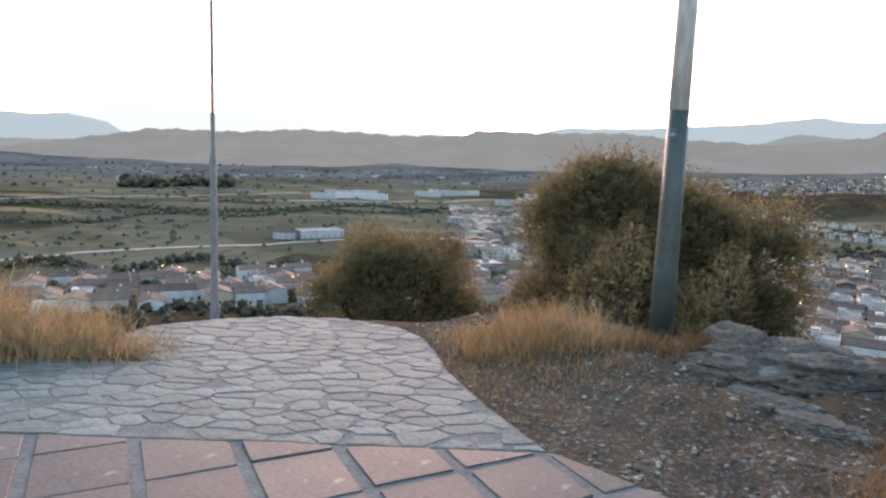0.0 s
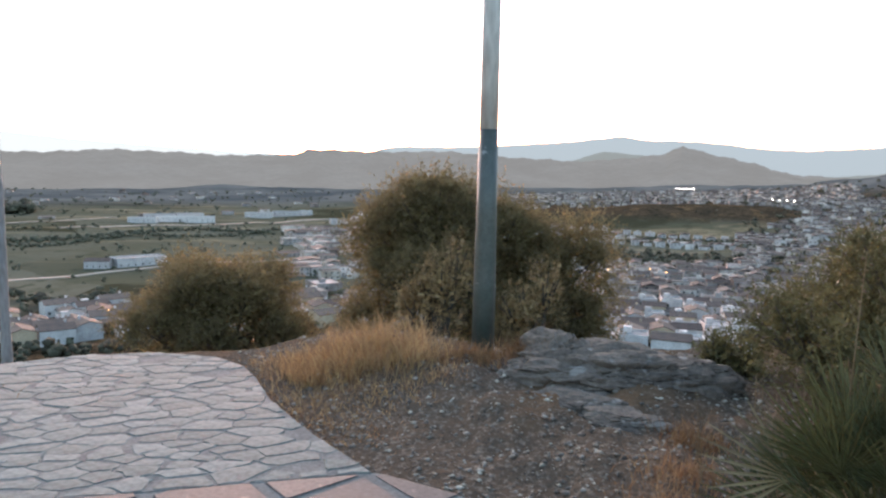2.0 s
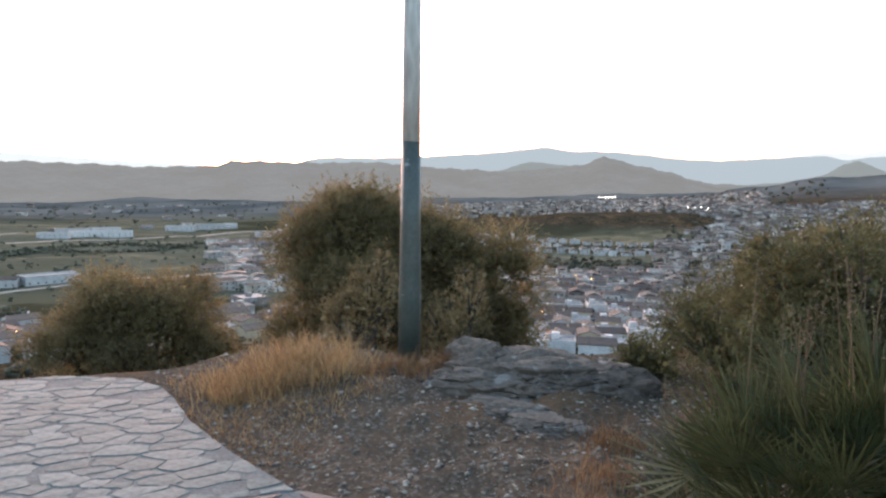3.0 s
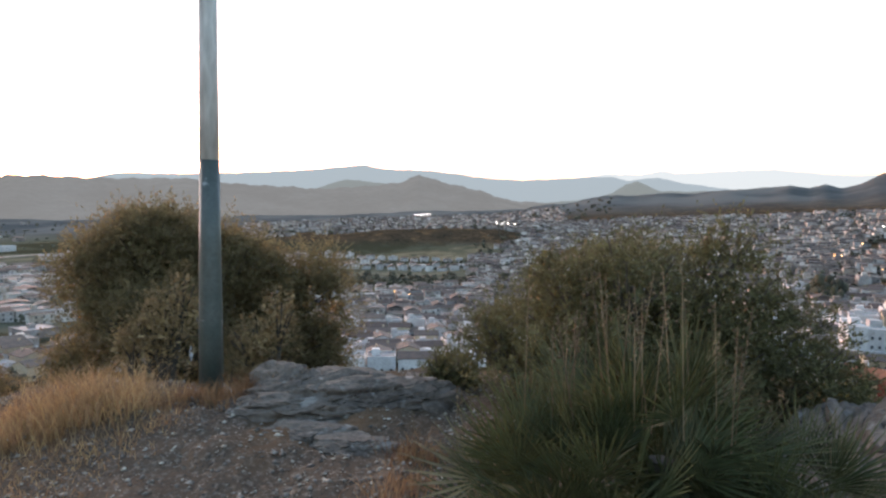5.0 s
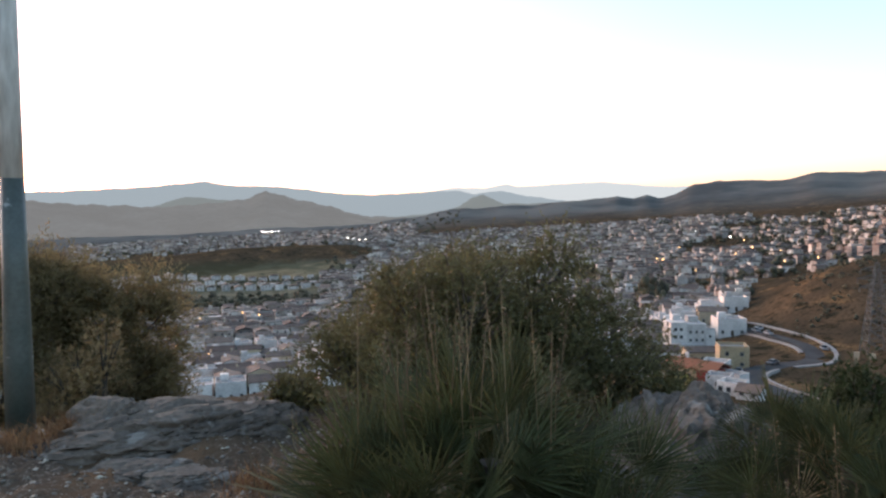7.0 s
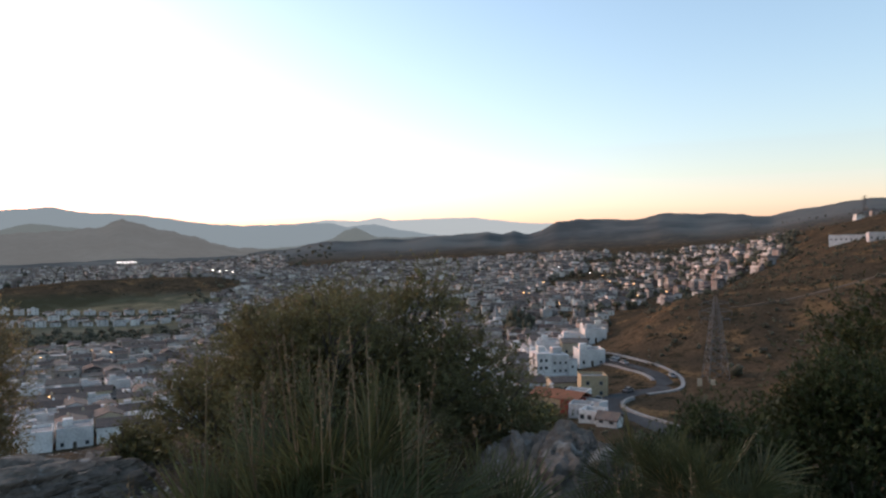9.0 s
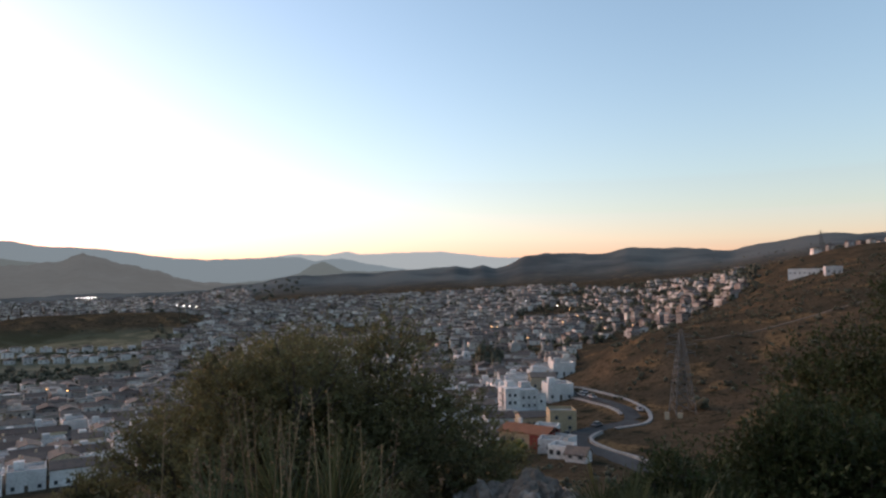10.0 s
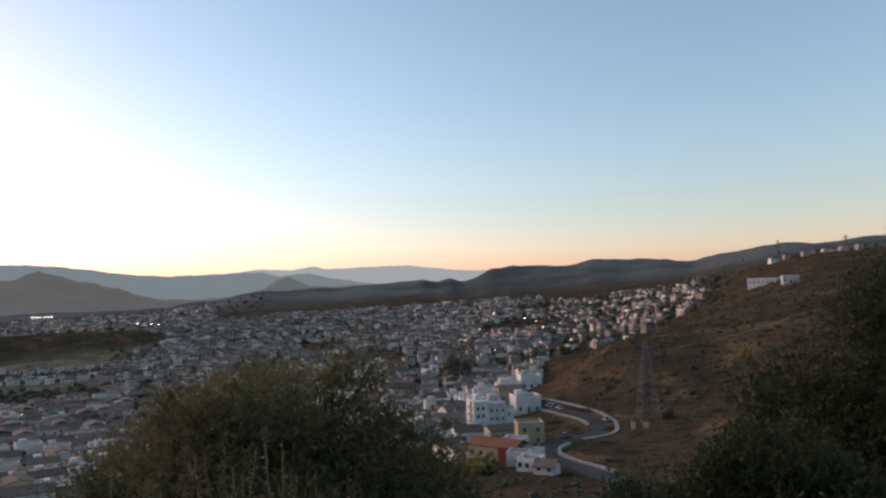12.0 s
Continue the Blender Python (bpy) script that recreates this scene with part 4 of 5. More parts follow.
for _a, _w, _h in ((13.4, 0.26, 0.95), (15.0, 0.30, 1.35), (22.4, 0.34, 1.35), (20.6, 0.22, 0.9)):
    _x, _y = at(_a, 7.25)
    bush("broom_shrub", "tall feathery pale broom in front of the large shrub", _a, 7.25, ground_z(_x, _y), [((0, 0, _h * 0.5), (_w, _w, _h * 0.5)), ((_w * 0.5, 0, _h * 0.75), (_w * 0.6, _w * 0.6, _h * 0.4)), ((-_w * 0.5, 0, _h * 0.6), (_w * 0.6, _w * 0.6, _h * 0.4))], 2400, 0.045, M_BROOM, int(_a), "shrub", 0.14)
chips(9000, 6)


# ---------------------------------------------------------------- hazy ridge behind the plain
def west_ridge():
    az = np.arange(-60, 62, 0.25)
    rr = np.linspace(2350, 3650, 34)
    A, Rr = np.meshgrid(az, rr)
    x, y = Rr * np.sin(np.radians(A)), Rr * np.cos(np.radians(A))
    top = 1.5 + 3500 * np.tan(np.radians(np.interp(A, RIDGE[:, 0], RIDGE[:, 1]) + 0.05 * np.sin(A * 3.1) + 0.03 * np.sin(A * 8.3)))
    s = np.clip((Rr - 2350) / 1150, 0, 1)
    spur = 1.2 * fractal(x, y, 300, 5)
    foot = -75 + 0 * A
    z = foot + (top - foot) * (s * s * (3 - 2 * s)) * (1 + 0.20 * spur * (1 - s))
    z = np.where(Rr > 3500, z - (Rr - 3500) * 0.5, z)
    n = len(az)
    i, j = np.meshgrid(np.arange(len(rr) - 1), np.arange(n - 1), indexing="ij")
    f = np.stack([i * n + j, i * n + j + 1, (i + 1) * n + j + 1, (i + 1) * n + j], -1).reshape(-1, 4)
    m = mat("ridge scrub with haze glow", (0.040, 0.041, 0.036), (0.014, 0.016, 0.014), 0.005, 0.95, 0.0, 7, spec=0.0)
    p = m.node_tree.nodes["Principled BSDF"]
    # haze over the ridge is painted in as a faint grey-blue emission
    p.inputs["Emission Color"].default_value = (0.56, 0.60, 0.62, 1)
    p.inputs["Emission Strength"].default_value = HAZE_GLOW
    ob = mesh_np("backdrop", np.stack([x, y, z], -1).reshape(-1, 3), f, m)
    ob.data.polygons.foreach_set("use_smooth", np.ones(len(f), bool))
    return tagged(ob, "long scrubby ridge behind the plain, haze painted on as glow", "ridge", kind="structure")


west_ridge()


# ---------------------------------------------------------------- houses
def gable_mesh(w, d, h, rise, over):
    """Walls with gables, and a roof of two thick slopes."""
    wall, roof = bmesh.new(), bmesh.new()
    box(wall, -w / 2, -d / 2, -4, w / 2, d / 2, h)
    for x in (-w / 2, w / 2):
        wall.faces.new([wall.verts.new(p) for p in ((x, -d / 2, h), (x, d / 2, h), (x, 0, h + rise))])
    for s in (-1, 1):
        a = (-w / 2 - over, s * (d / 2 + over), h - rise * over / (d / 2))
        b = (w / 2 + over, a[1], a[2])
        c, e = (w / 2 + over, 0, h + rise), (-w / 2 - over, 0, h + rise)
        lo = [roof.verts.new(p) for p in (a, b, c, e)]
        hi = [roof.verts.new((p[0], p[1], p[2] + 0.22)) for p in (a, b, c, e)]
        roof.faces.new(lo[::-1])
        roof.faces.new(hi)
        for i in range(4):
            roof.faces.new((lo[i], lo[(i + 1) % 4], hi[(i + 1) % 4], hi[i]))
    return wall, roof


def flat_mesh(w, d, h):
    """Walls with a parapet, and a sunken roof terrace."""
    wall, roof = bmesh.new(), bmesh.new()
    box(wall, -w / 2, -d / 2, -4, w / 2, d / 2, h)
    for q in ((-w / 2, -d / 2, w / 2, -d / 2 + 0.25), (-w / 2, d / 2 - 0.25, w / 2, d / 2), (-w / 2, -d / 2 + 0.25, -w / 2 + 0.25, d / 2 - 0.25), (w / 2 - 0.25, -d / 2 + 0.25, w / 2, d / 2 - 0.25)):
        box(wall, q[0], q[1], h, q[2], q[3], h + 0.8)
    box(roof, -w / 2 + 0.26, -d / 2 + 0.26, h + 0.004, w / 2 - 0.26, d / 2 - 0.26, h + 0.06)
    return wall, roof


def window_part(parent, x, y, z, w, h, side):
    """A window on a wall: a frame proud of it and a pane set in."""
    t = 0.05
    m = pose(x, y, z, 0, 0, side)
    bm = bmesh.new()
    for q in ((-w / 2, -h / 2, -w / 2 + 0.1, h / 2), (w / 2 - 0.1, -h / 2, w / 2, h / 2), (-w / 2 + 0.1, h / 2 - 0.1, w / 2 - 0.1, h / 2), (-w / 2 + 0.1, -h / 2, w / 2 - 0.1, -h / 2 + 0.1)):
        box(bm, q[0], -t, q[1], q[2], 0, q[3])
    fr = part("window", bm, M_FRAME, parent, m=m)
    part("pane", boxed(-w / 2 + 0.1, -0.02, -h / 2 + 0.1, w / 2 - 0.1, 0.01, h / 2 - 0.1), M_WINDOW, fr)


def house_proto(kind, w, d, h, rise, wall_m, roof_m, seed, label):
    rng = random.Random(seed)
    t = thing("house", label, "house", "houses of the town")
    wall, roof = gable_mesh(w, d, h, rise, 0.35) if kind == "gable" else flat_mesh(w, d, h)
    part("wall", wall, wall_m, t)
    part("roof", roof, roof_m, t)
    if kind == "gable":
        part("chimney", boxed(-0.4, -0.35, 0, 0.4, 0.35, 1.6), wall_m, t, m=pose(w * 0.25, d * 0.12, h + rise * 0.6))
    else:
        part("stair_hut", boxed(-1.4, -1.2, 0, 1.4, 1.2, 2.3, 0.05), wall_m, t, m=pose(-w * 0.2, d * 0.18, h + 0.05))
    n = max(2, int(w / 3.2))
    for lev in range(max(1, int(h / 2.9))):
        for i in range(n):
            x = -w / 2 + w * (i + 0.5) / n
            if lev == 0 and i == n // 2:
                part("door", boxed(x - 0.5, -d / 2 - 0.04, 0, x + 0.5, -d / 2 + 0.02, 2.1), M_BARK, t)
            else:
                window_part(t, x, -d / 2, 1.5 + 2.9 * lev, 1.1, 1.25, 0)
    window_part(t, w / 2, 0, 1.5 + 2.9 * (int(h / 2.9) - 1), 1.0, 1.2, 90)
    return t


PROTOS = [
    house_proto("gable", 11, 9, 5.4, 1.5, M_WALL, M_ROOF, 1, "white two-storey house with a brown clay tile roof"),
    house_proto("gable", 13, 10, 5.2, 1.6, M_WALL, M_ROOF, 2, "wide white house with a clay tile roof"),
    house_proto("flat", 10, 10, 5.6, 0, M_WALL, M_FLATROOF, 3, "white cubic house with a flat roof terrace"),
    house_proto("gable", 10, 9, 3.2, 1.5, M_WALL, M_ROOF, 4, "small single-storey white house with a tile roof"),
    house_proto("flat", 10, 8, 3.2, 0, M_WALL, M_FLATROOF, 5, "low white house with a flat grey roof"),
    house_proto("gable", 11, 9, 5.2, 1.5, M_CREAM, M_ROOF, 6, "cream two-storey house with a brown tile roof"),
]
TOWN = random.Random(77)
KEEP_OFF = []          # (bearing, bearing, range, range) kept clear for the buildings set by hand
KEEP_OFF.append((66.0, 80, 150, 262))
KEEP_OFF.append((63.8, 66.1, 150, 236))
MOUNDS = ((31.5, 11.0, 945, 105), (71.3, 3.2, 800, 60))        # bare earth among the houses: bearing, half width, range, half depth


def clear(az, r):
    if any(((az - a) / w) ** 2 + ((r - c) / d) ** 2 < 1 for a, w, c, d in MOUNDS):
        return False
    if r > 420 and az > 38:
        x, y = at(az, r)
        if float(fractal(x, y, 75, 2)) > 0.62:          # open plots, squares and gardens
            return False
    return not any(a < az < b and c < r < d for a, b, c, d in KEEP_OFF)


def plots(az0, az1, r0, r1, sx, sy, turn, density, rng):
    """House plots on a turned grid within a sector."""
    out = []
    c, s = math.cos(radians(turn)), math.sin(radians(turn))
    n = int(r1 / min(sx, sy)) + 2
    us = np.arange(-n, n) * sx
    vs = np.arange(-n, n) * sy
    U, V = np.meshgrid(us, vs)
    X, Y = (U * c - V * s).ravel(), (U * s + V * c).ravel()
    R, A = np.hypot(X, Y), np.degrees(np.arctan2(X, Y))
    ok = (R > r0) & (R < r1) & (A > az0) & (A < az1)
    for x, y, a, r in zip(X[ok], Y[ok], A[ok], R[ok]):
        if rng.random() < density and clear(a, r):
            out.append((x + rng.uniform(-2.5, 2.5), y + rng.uniform(-3, 3), turn + rng.choice((0, 0, 0, 90)) + rng.uniform(-6, 6)))
    return out


NEAR_TOWN = plots(-33.5, 14, 256, 345, 11.5, 14, 24, 0.8, TOWN) + plots(21, 39, 236, 365, 11, 14, -28, 0.95, TOWN) + plots(60, 72, 262, 330, 11, 13, -60, 0.8, TOWN) + plots(57, 66.0, 215, 300, 11, 13, -60, 0.8, TOWN)
FAR_TOWN = (plots(1, 24, 345, 840, 14, 19, 15, 0.55, TOWN) + plots(21, 40, 365, 545, 11, 14, -28, 0.95, TOWN) + plots(38, 62, 300, 600, 11, 13, -45, 0.85, TOWN)
            + plots(19, 46, 1080, 1600, 14, 17, -30, 0.72, TOWN) + plots(38, 73, 600, 1180, 10.5, 12.5, -55, 0.92, TOWN)
            + plots(62, 73, 330, 600, 10, 12, -62, 0.9, TOWN) + plots(72, 86, 500, 1080, 11, 12, -50, 0.5, TOWN) + plots(90.5, 97, 760, 980, 22, 24, -70, 0.4, TOWN)
            + plots(-30, 4, 900, 2100, 60, 80, 10, 0.18, TOWN))


def build_near_town():
    zs = height(np.array([p[0] for p in NEAR_TOWN]), np.array([p[1] for p in NEAR_TOWN]))
    used = set()
    for (x, y, turn), z in zip(NEAR_TOWN, zs):
        k = TOWN.choice((0, 1, 2, 2, 3, 4, 4, 5) if x > 60 else (0, 0, 1, 1, 3, 3, 4, 5, 5))
        m = pose(x, y, z + 0.3, 0, 0, turn)
        if k in used:
            copy_thing(PROTOS[k], m)
        else:
            PROTOS[k].matrix_basis = m
            used.add(k)


def house_arrays(plist, rng, wide=1.0):
    """Simple houses for the far quarters: walls, thick roofs, rows of windows."""
    V, F, Mi = [], [], []
    zs = height(np.array([p[0] for p in plist]), np.array([p[1] for p in plist]))
    for (x, y, turn), z in zip(plist, zs):
        w, d = rng.uniform(8, 13) * wide, rng.uniform(8, 12) * wide
        h = rng.choice((3.0, 3.2, 3.4, 5.6, 5.8, 6.0))
        c, s = math.cos(radians(turn)), math.sin(radians(turn))

        def put(pts, faces, mi):
            k = len(V)
            for px, py, pz in pts:
                V.append((x + px * c - py * s, y + px * s + py * c, z + pz))
            for f in faces:
                F.append(tuple(k + i for i in f))
                Mi.append(mi)

        a, b = w / 2, d / 2
        put([(-a, -b, -3), (a, -b, -3), (a, b, -3), (-a, b, -3), (-a, -b, h), (a, -b, h), (a, b, h), (-a, b, h)],
            [(0, 1, 5, 4), (1, 2, 6, 5), (2, 3, 7, 6), (3, 0, 4, 7), (4, 5, 6, 7)], 0)
        if rng.random() < 0.68:
            r, o = rng.uniform(1.0, 1.7), 0.3
            put([(-a - o, -b - o, h - 0.15), (a + o, -b - o, h - 0.15), (a + o, b + o, h - 0.15), (-a - o, b + o, h - 0.15), (-a - o, 0, h + r), (a + o, 0, h + r)],
                [(0, 1, 5, 4), (2, 3, 4, 5), (1, 2, 5), (3, 0, 4), (3, 2, 1, 0)], 1)
        else:
            put([(-a - 0.1, -b - 0.1, h + 0.01), (a + 0.1, -b - 0.1, h + 0.01), (a + 0.1, b + 0.1, h + 0.01), (-a - 0.1, b + 0.1, h + 0.01), (-a - 0.1, -b - 0.1, h + 0.7), (a + 0.1, -b - 0.1, h + 0.7), (a + 0.1, b + 0.1, h + 0.7), (-a - 0.1, b + 0.1, h + 0.7)],
                [(0, 1, 5, 4), (1, 2, 6, 5), (2, 3, 7, 6), (3, 0, 4, 7)], 0)
            put([(-a, -b, h + 0.25), (a, -b, h + 0.25), (a, b, h + 0.25), (-a, b, h + 0.25)], [(0, 1, 2, 3)], 3)
            if rng.random() < 0.6:
                q = rng.uniform(-a * 0.5, a * 0.5)
                put([(q - 1.5, -1.5, h), (q + 1.5, -1.5, h), (q + 1.5, 1.5, h), (q - 1.5, 1.5, h), (q - 1.5, -1.5, h + 2.4), (q + 1.5, -1.5, h + 2.4), (q + 1.5, 1.5, h + 2.4), (q - 1.5, 1.5, h + 2.4)],
                    [(0, 1, 5, 4), (1, 2, 6, 5), (2, 3, 7, 6), (3, 0, 4, 7), (4, 5, 6, 7)], 0)
        for lev in range(int(h / 2.8)):
            zz = 0.9 + 2.8 * lev
            for side in (0, 1, 2):
                ln = w if side == 0 else d
                n = max(1, int(ln / 3.4))
                for i in range(n):
                    if rng.random() < 0.25:
                        continue
                    q = -ln / 2 + ln * (i + 0.5) / n
                    e = 0.06
                    u = 0.5
                    if side == 0:
                        pts = [(q - u, -b - e, zz), (q + u, -b - e, zz), (q + u, -b - e, zz + 1.15), (q - u, -b - e, zz + 1.15)]
                    else:
                        g = (a + e) if side == 1 else -(a + e)
                        pts = [(g, q - u, zz), (g, q + u, zz), (g, q + u, zz + 1.15), (g, q - u, zz + 1.15)]
                    put(pts, [(0, 1, 2, 3)], 2)
    return V, F, Mi


def build_far_town():
    rng = random.Random(12)
    groups = {}
    for p in FAR_TOWN:
        r, a = math.hypot(p[0], p[1]), math.degrees(math.atan2(p[0], p[1]))
        key = "plain" if a < 4 else "valley" if a < 40 and r < 1000 else "hillside" if a > 73 else "centre"
        groups.setdefault(key, []).append(p)
    labels = {"plain": "scattered white farm buildings on the dry plain", "valley": "dense rows of white houses with clay roofs", "hillside": "white houses climbing the hillside", "centre": "dense white and brown town houses on a rise"}
    for key, pl in groups.items():
        V, F, Mi = house_arrays(pl, rng, 1.5 if key == "plain" else 0.95 if key == "valley" else 0.7 if key == "hillside" else 0.8)
        tagged(raw("town_houses", V, F, [M_WALLS, M_ROOFS, M_WINDOW, M_FLATS], mats=Mi), labels[key], "houses", kind="stuff")


def terraced_rows():
    """Long rows of identical houses across the valley."""
    rng = random.Random(3)
    V, F, Mi = [], [], []
    for r0, az0, az1 in ((705, 22, 44), (742, 22, 46), (800, 24, 46)):
        pl = []
        az = az0
        while az < az1:
            r = r0 + 10 * math.sin(az * 0.3)
            x, y = at(az, r)
            pl.append((x, y, -az + 92))
            az += math.degrees((11.5 + rng.uniform(0, 3)) / r)
        v, f, mi = house_arrays(pl, rng, 0.9)
        F += [tuple(i + len(V) for i in q) for q in f]
        V += v
        Mi += mi
    tagged(raw("terraced_houses", V, F, [M_ROWS, M_ROOFS, M_WINDOW, M_FLATS], mats=Mi), "long curved rows of white terraced houses", "houses", kind="stuff")


# ---------------------------------------------------------------- trees and hedges far off
def clump(level):
    bm = bmesh.new()
    bmesh.ops.create_icosphere(bm, subdivisions=level, radius=1.0)
    v = np.array([q.co[:] for q in bm.verts])
    f = np.array([[q.index for q in t.verts] for t in bm.faces])
    bm.free()
    return v, f


CLUMP_FAR, CLUMP_NEAR = clump(1), clump(2)


def far_trees(label, places, seed, material=None, tall=1.0):
    """Trees a long way off: each a trunk and several ragged clumps. places are (x, y, size)."""
    rng = np.random.default_rng(seed)
    zs = height(np.array([p[0] for p in places]), np.array([p[1] for p in places]))
    V, F, k = [], [], 0
    for (x, y, s), z in zip(places, zs):
        cv, cf = CLUMP_NEAR if x * x + y * y < 330 ** 2 and s > 1.2 else CLUMP_FAR
        for c in range(6):
            off = rng.normal(size=3) * np.array([0.42, 0.42, 0.28 * tall]) * s
            q = s * rng.uniform(0.35, 0.6)
            v = cv * q * rng.uniform(0.65, 1.3, (len(cv), 1)) * np.array([1, 1, 0.85 * tall]) + off + np.array([x, y, z + 0.75 * s * tall])
            V.append(v)
            F.append(cf + k)
            k += len(v)
    ob = mesh_np("distant_trees", np.vstack(V), np.vstack(F), material or M_TREE)
    return tagged(ob, label, "trees", kind="stuff")


def scatter(az0, az1, r0, r1, n, s0, s1, seed):
    rng = random.Random(seed)
    out = []
    for _ in range(n):
        a, r = rng.uniform(az0, az1), math.sqrt(rng.uniform(r0 * r0, r1 * r1))
        out.append((*at(a, r), rng.uniform(s0, s1)))
    return out


far_trees("dark garden trees among the town houses", scatter(-33, 14, 268, 350, 80, 2, 4, 1) + scatter(-34, 14, 225, 262, 90, 1.5, 3.4, 21) + scatter(20, 40, 275, 545, 110, 1.5, 3.4, 2) + scatter(38, 73, 330, 1170, 1500, 1.6, 4.2, 3) + scatter(73, 87, 500, 1100, 800, 2.0, 4.6, 4) + scatter(20, 50, 1080, 1700, 300, 2.5, 5, 5), 1)
far_trees("band of dark trees along the river bed", scatter(20, 45, 558, 628, 330, 2, 4, 6) + scatter(22, 44, 900, 1040, 40, 0.6, 1.6, 22), 2)
far_trees("dark round street trees along the terraced rows", [(*at(22 + i * 0.45, 723 + 8 * math.sin((22 + i * 0.45) * 0.3)), 2.6) for i in range(52)] + [(*at(22 + i * 0.4, 772), 2.4) for i in range(58)], 3)
far_trees("scrub trees and hedges scattered on the plain", scatter(-40, 14, 350, 900, 520, 0.8, 2.8, 7) + scatter(-40, 18, 900, 2200, 620, 1.2, 4.2, 8) + [(*at(-38 + i * 0.25, 600 + 25 * math.sin(i * 0.13) + 1.2 * i), 1.6 + (i * 5 % 7) * 0.3) for i in range(170)] + [(*at(-38 + i * 0.2, 760 + 40 * math.sin(i * 0.05)), 1.8 + (i * 5 % 7) * 0.4) for i in range(190)], 4, M_PLAIN_TREE)
far_trees("dark grove standing on the open plain", scatter(-25.8, -22.6, 1120, 1200, 40, 8, 12, 9) + scatter(-21.8, -17.8, 1150, 1240, 50, 8, 12, 10), 5)
far_trees("hedge of trees beside the valley road", [(*at(-34 + i * 0.35, 380 + 30 * math.sin(i * 0.21)), 2.2 + (i * 7 % 5) * 0.5) for i in range(60)], 6)
far_trees("tall dark cypresses beside the church", scatter(64.8, 66.6, 380, 430, 14, 3.5, 5, 11), 7, tall=2.0)
far_trees("dark trees below the white apartment block", scatter(64.2, 66.5, 205, 228, 12, 2.5, 3.8, 12), 8)
far_trees("low dry scrub on the steep flank of the hill", scatter(30, 104, 16, 140, 420, 0.35, 1.1, 15), 10)
far_trees("scrub bushes on the brown hillside", scatter(76, 100, 240, 560, 1500, 0.3, 1.2, 13) + scatter(84, 100, 600, 1600, 160, 1, 2.6, 14), 9)


# ---------------------------------------------------------------- roads, buildings and masts set one by one
def ribbon(name, label, pts, width, material, lift=0.15, category="road"):
    """A road laid on the land along (bearing, range) points."""
    p = [Vector((*at(a, r), 0)) for a, r in pts]
    fine = []
    for i in range(len(p) - 1):
        p0, p1, p2, p3 = p[max(i - 1, 0)], p[i], p[i + 1], p[min(i + 2, len(p) - 1)]
        n = max(3, int((p2 - p1).length / 3))
        for k in range(n):
            t = k / n
            fine.append(0.5 * ((2 * p1) + (p2 - p0) * t + (2 * p0 - 5 * p1 + 4 * p2 - p3) * t * t + (3 * p1 - p0 - 3 * p2 + p3) * t ** 3))
    fine.append(p[-1])
    V, F = [], []
    for i, q in enumerate(fine):
        d = (fine[min(i + 1, len(fine) - 1)] - fine[max(i - 1, 0)]).normalized()
        s = Vector((-d.y, d.x, 0)) * width / 2
        for e in (q + s, q - s):
            V.append((e.x, e.y, ground_z(q.x, q.y) + lift))
        for e in (q - s, q + s):
            V.append((e.x, e.y, ground_z(q.x, q.y) - 1.5))
    for i in range(len(fine) - 1):
        b = i * 4
        for k in range(4):
            F.append((b + k, b + (k + 1) % 4, b + 4 + (k + 1) % 4, b + 4 + k))
    return tagged(raw(name, V, F, material), label, category, kind="structure"), fine


ROAD = [(69.8, 320), (70.9, 296), (72.5, 277), (74.8, 253), (76.6, 239), (77.75, 226), (77.4, 212), (75.2, 204), (73.2, 188), (72.9, 175), (74.6, 162), (76.2, 155), (79, 140), (82, 126)]


def offset_line(pts, d):
    out = []
    for i in range(len(pts)):
        a, b = pts[max(i - 1, 0)], pts[min(i + 1, len(pts) - 1)]
        t = (b - a).normalized()
        out.append(pts[i] + Vector((-t.y, t.x, 0)) * d)
    return out


def low_wall(label, line, thick, tall):
    V, F = [], []
    for i, q in enumerate(line):
        d = (line[min(i + 1, len(line) - 1)] - line[max(i - 1, 0)]).normalized()
        s = Vector((-d.y, d.x, 0)) * thick / 2
        z = ground_z(q.x, q.y)
        V += [(*(q + s).xy, z - 1), (*(q - s).xy, z - 1), (*(q - s).xy, z + tall), (*(q + s).xy, z + tall)]
    for i in range(len(line) - 1):
        b = i * 4
        for k in range(4):
            F.append((b + k, b + (k + 1) % 4, b + 4 + (k + 1) % 4, b + 4 + k))
    return tagged(raw("kerb_wall", V, F, M_KERB), label, "wall", kind="structure")


_, _line = ribbon("road", "grey asphalt road winding down the hillside", ROAD, 7.0, M_ASPHALT)
low_wall("low pale wall along the outside of the bend", offset_line(_line, 4.4)[6:len(_line) * 3 // 5], 1.2, 0.4)
low_wall("low pale wall along the inside of the bend", offset_line(_line, -4.4)[4:len(_line) // 2], 1.2, 0.4)
low_wall("low pale wall round the lower bend", offset_line(_line, 4.4)[len(_line) * 3 // 5 + 2:-8], 0.8, 0.8)
ribbon("road", "pale dusty road across the plain", [(-40, 425), (-34, 442), (-22.5, 468), (-15, 486), (-9, 500), (-2, 520), (6, 560)], 6, M_TRACK, 0.5)
ribbon("road", "pale straight road beyond the fields", [(-16, 880), (-11, 890), (-2, 930), (3, 975), (9, 1000)], 9, M_TRACK, 0.6)
ribbon("road", "pale dirt track curving across far fields", [(-40, 860), (-30, 900), (-20, 960), (-12, 1020)], 7, M_TRACK, 0.6)
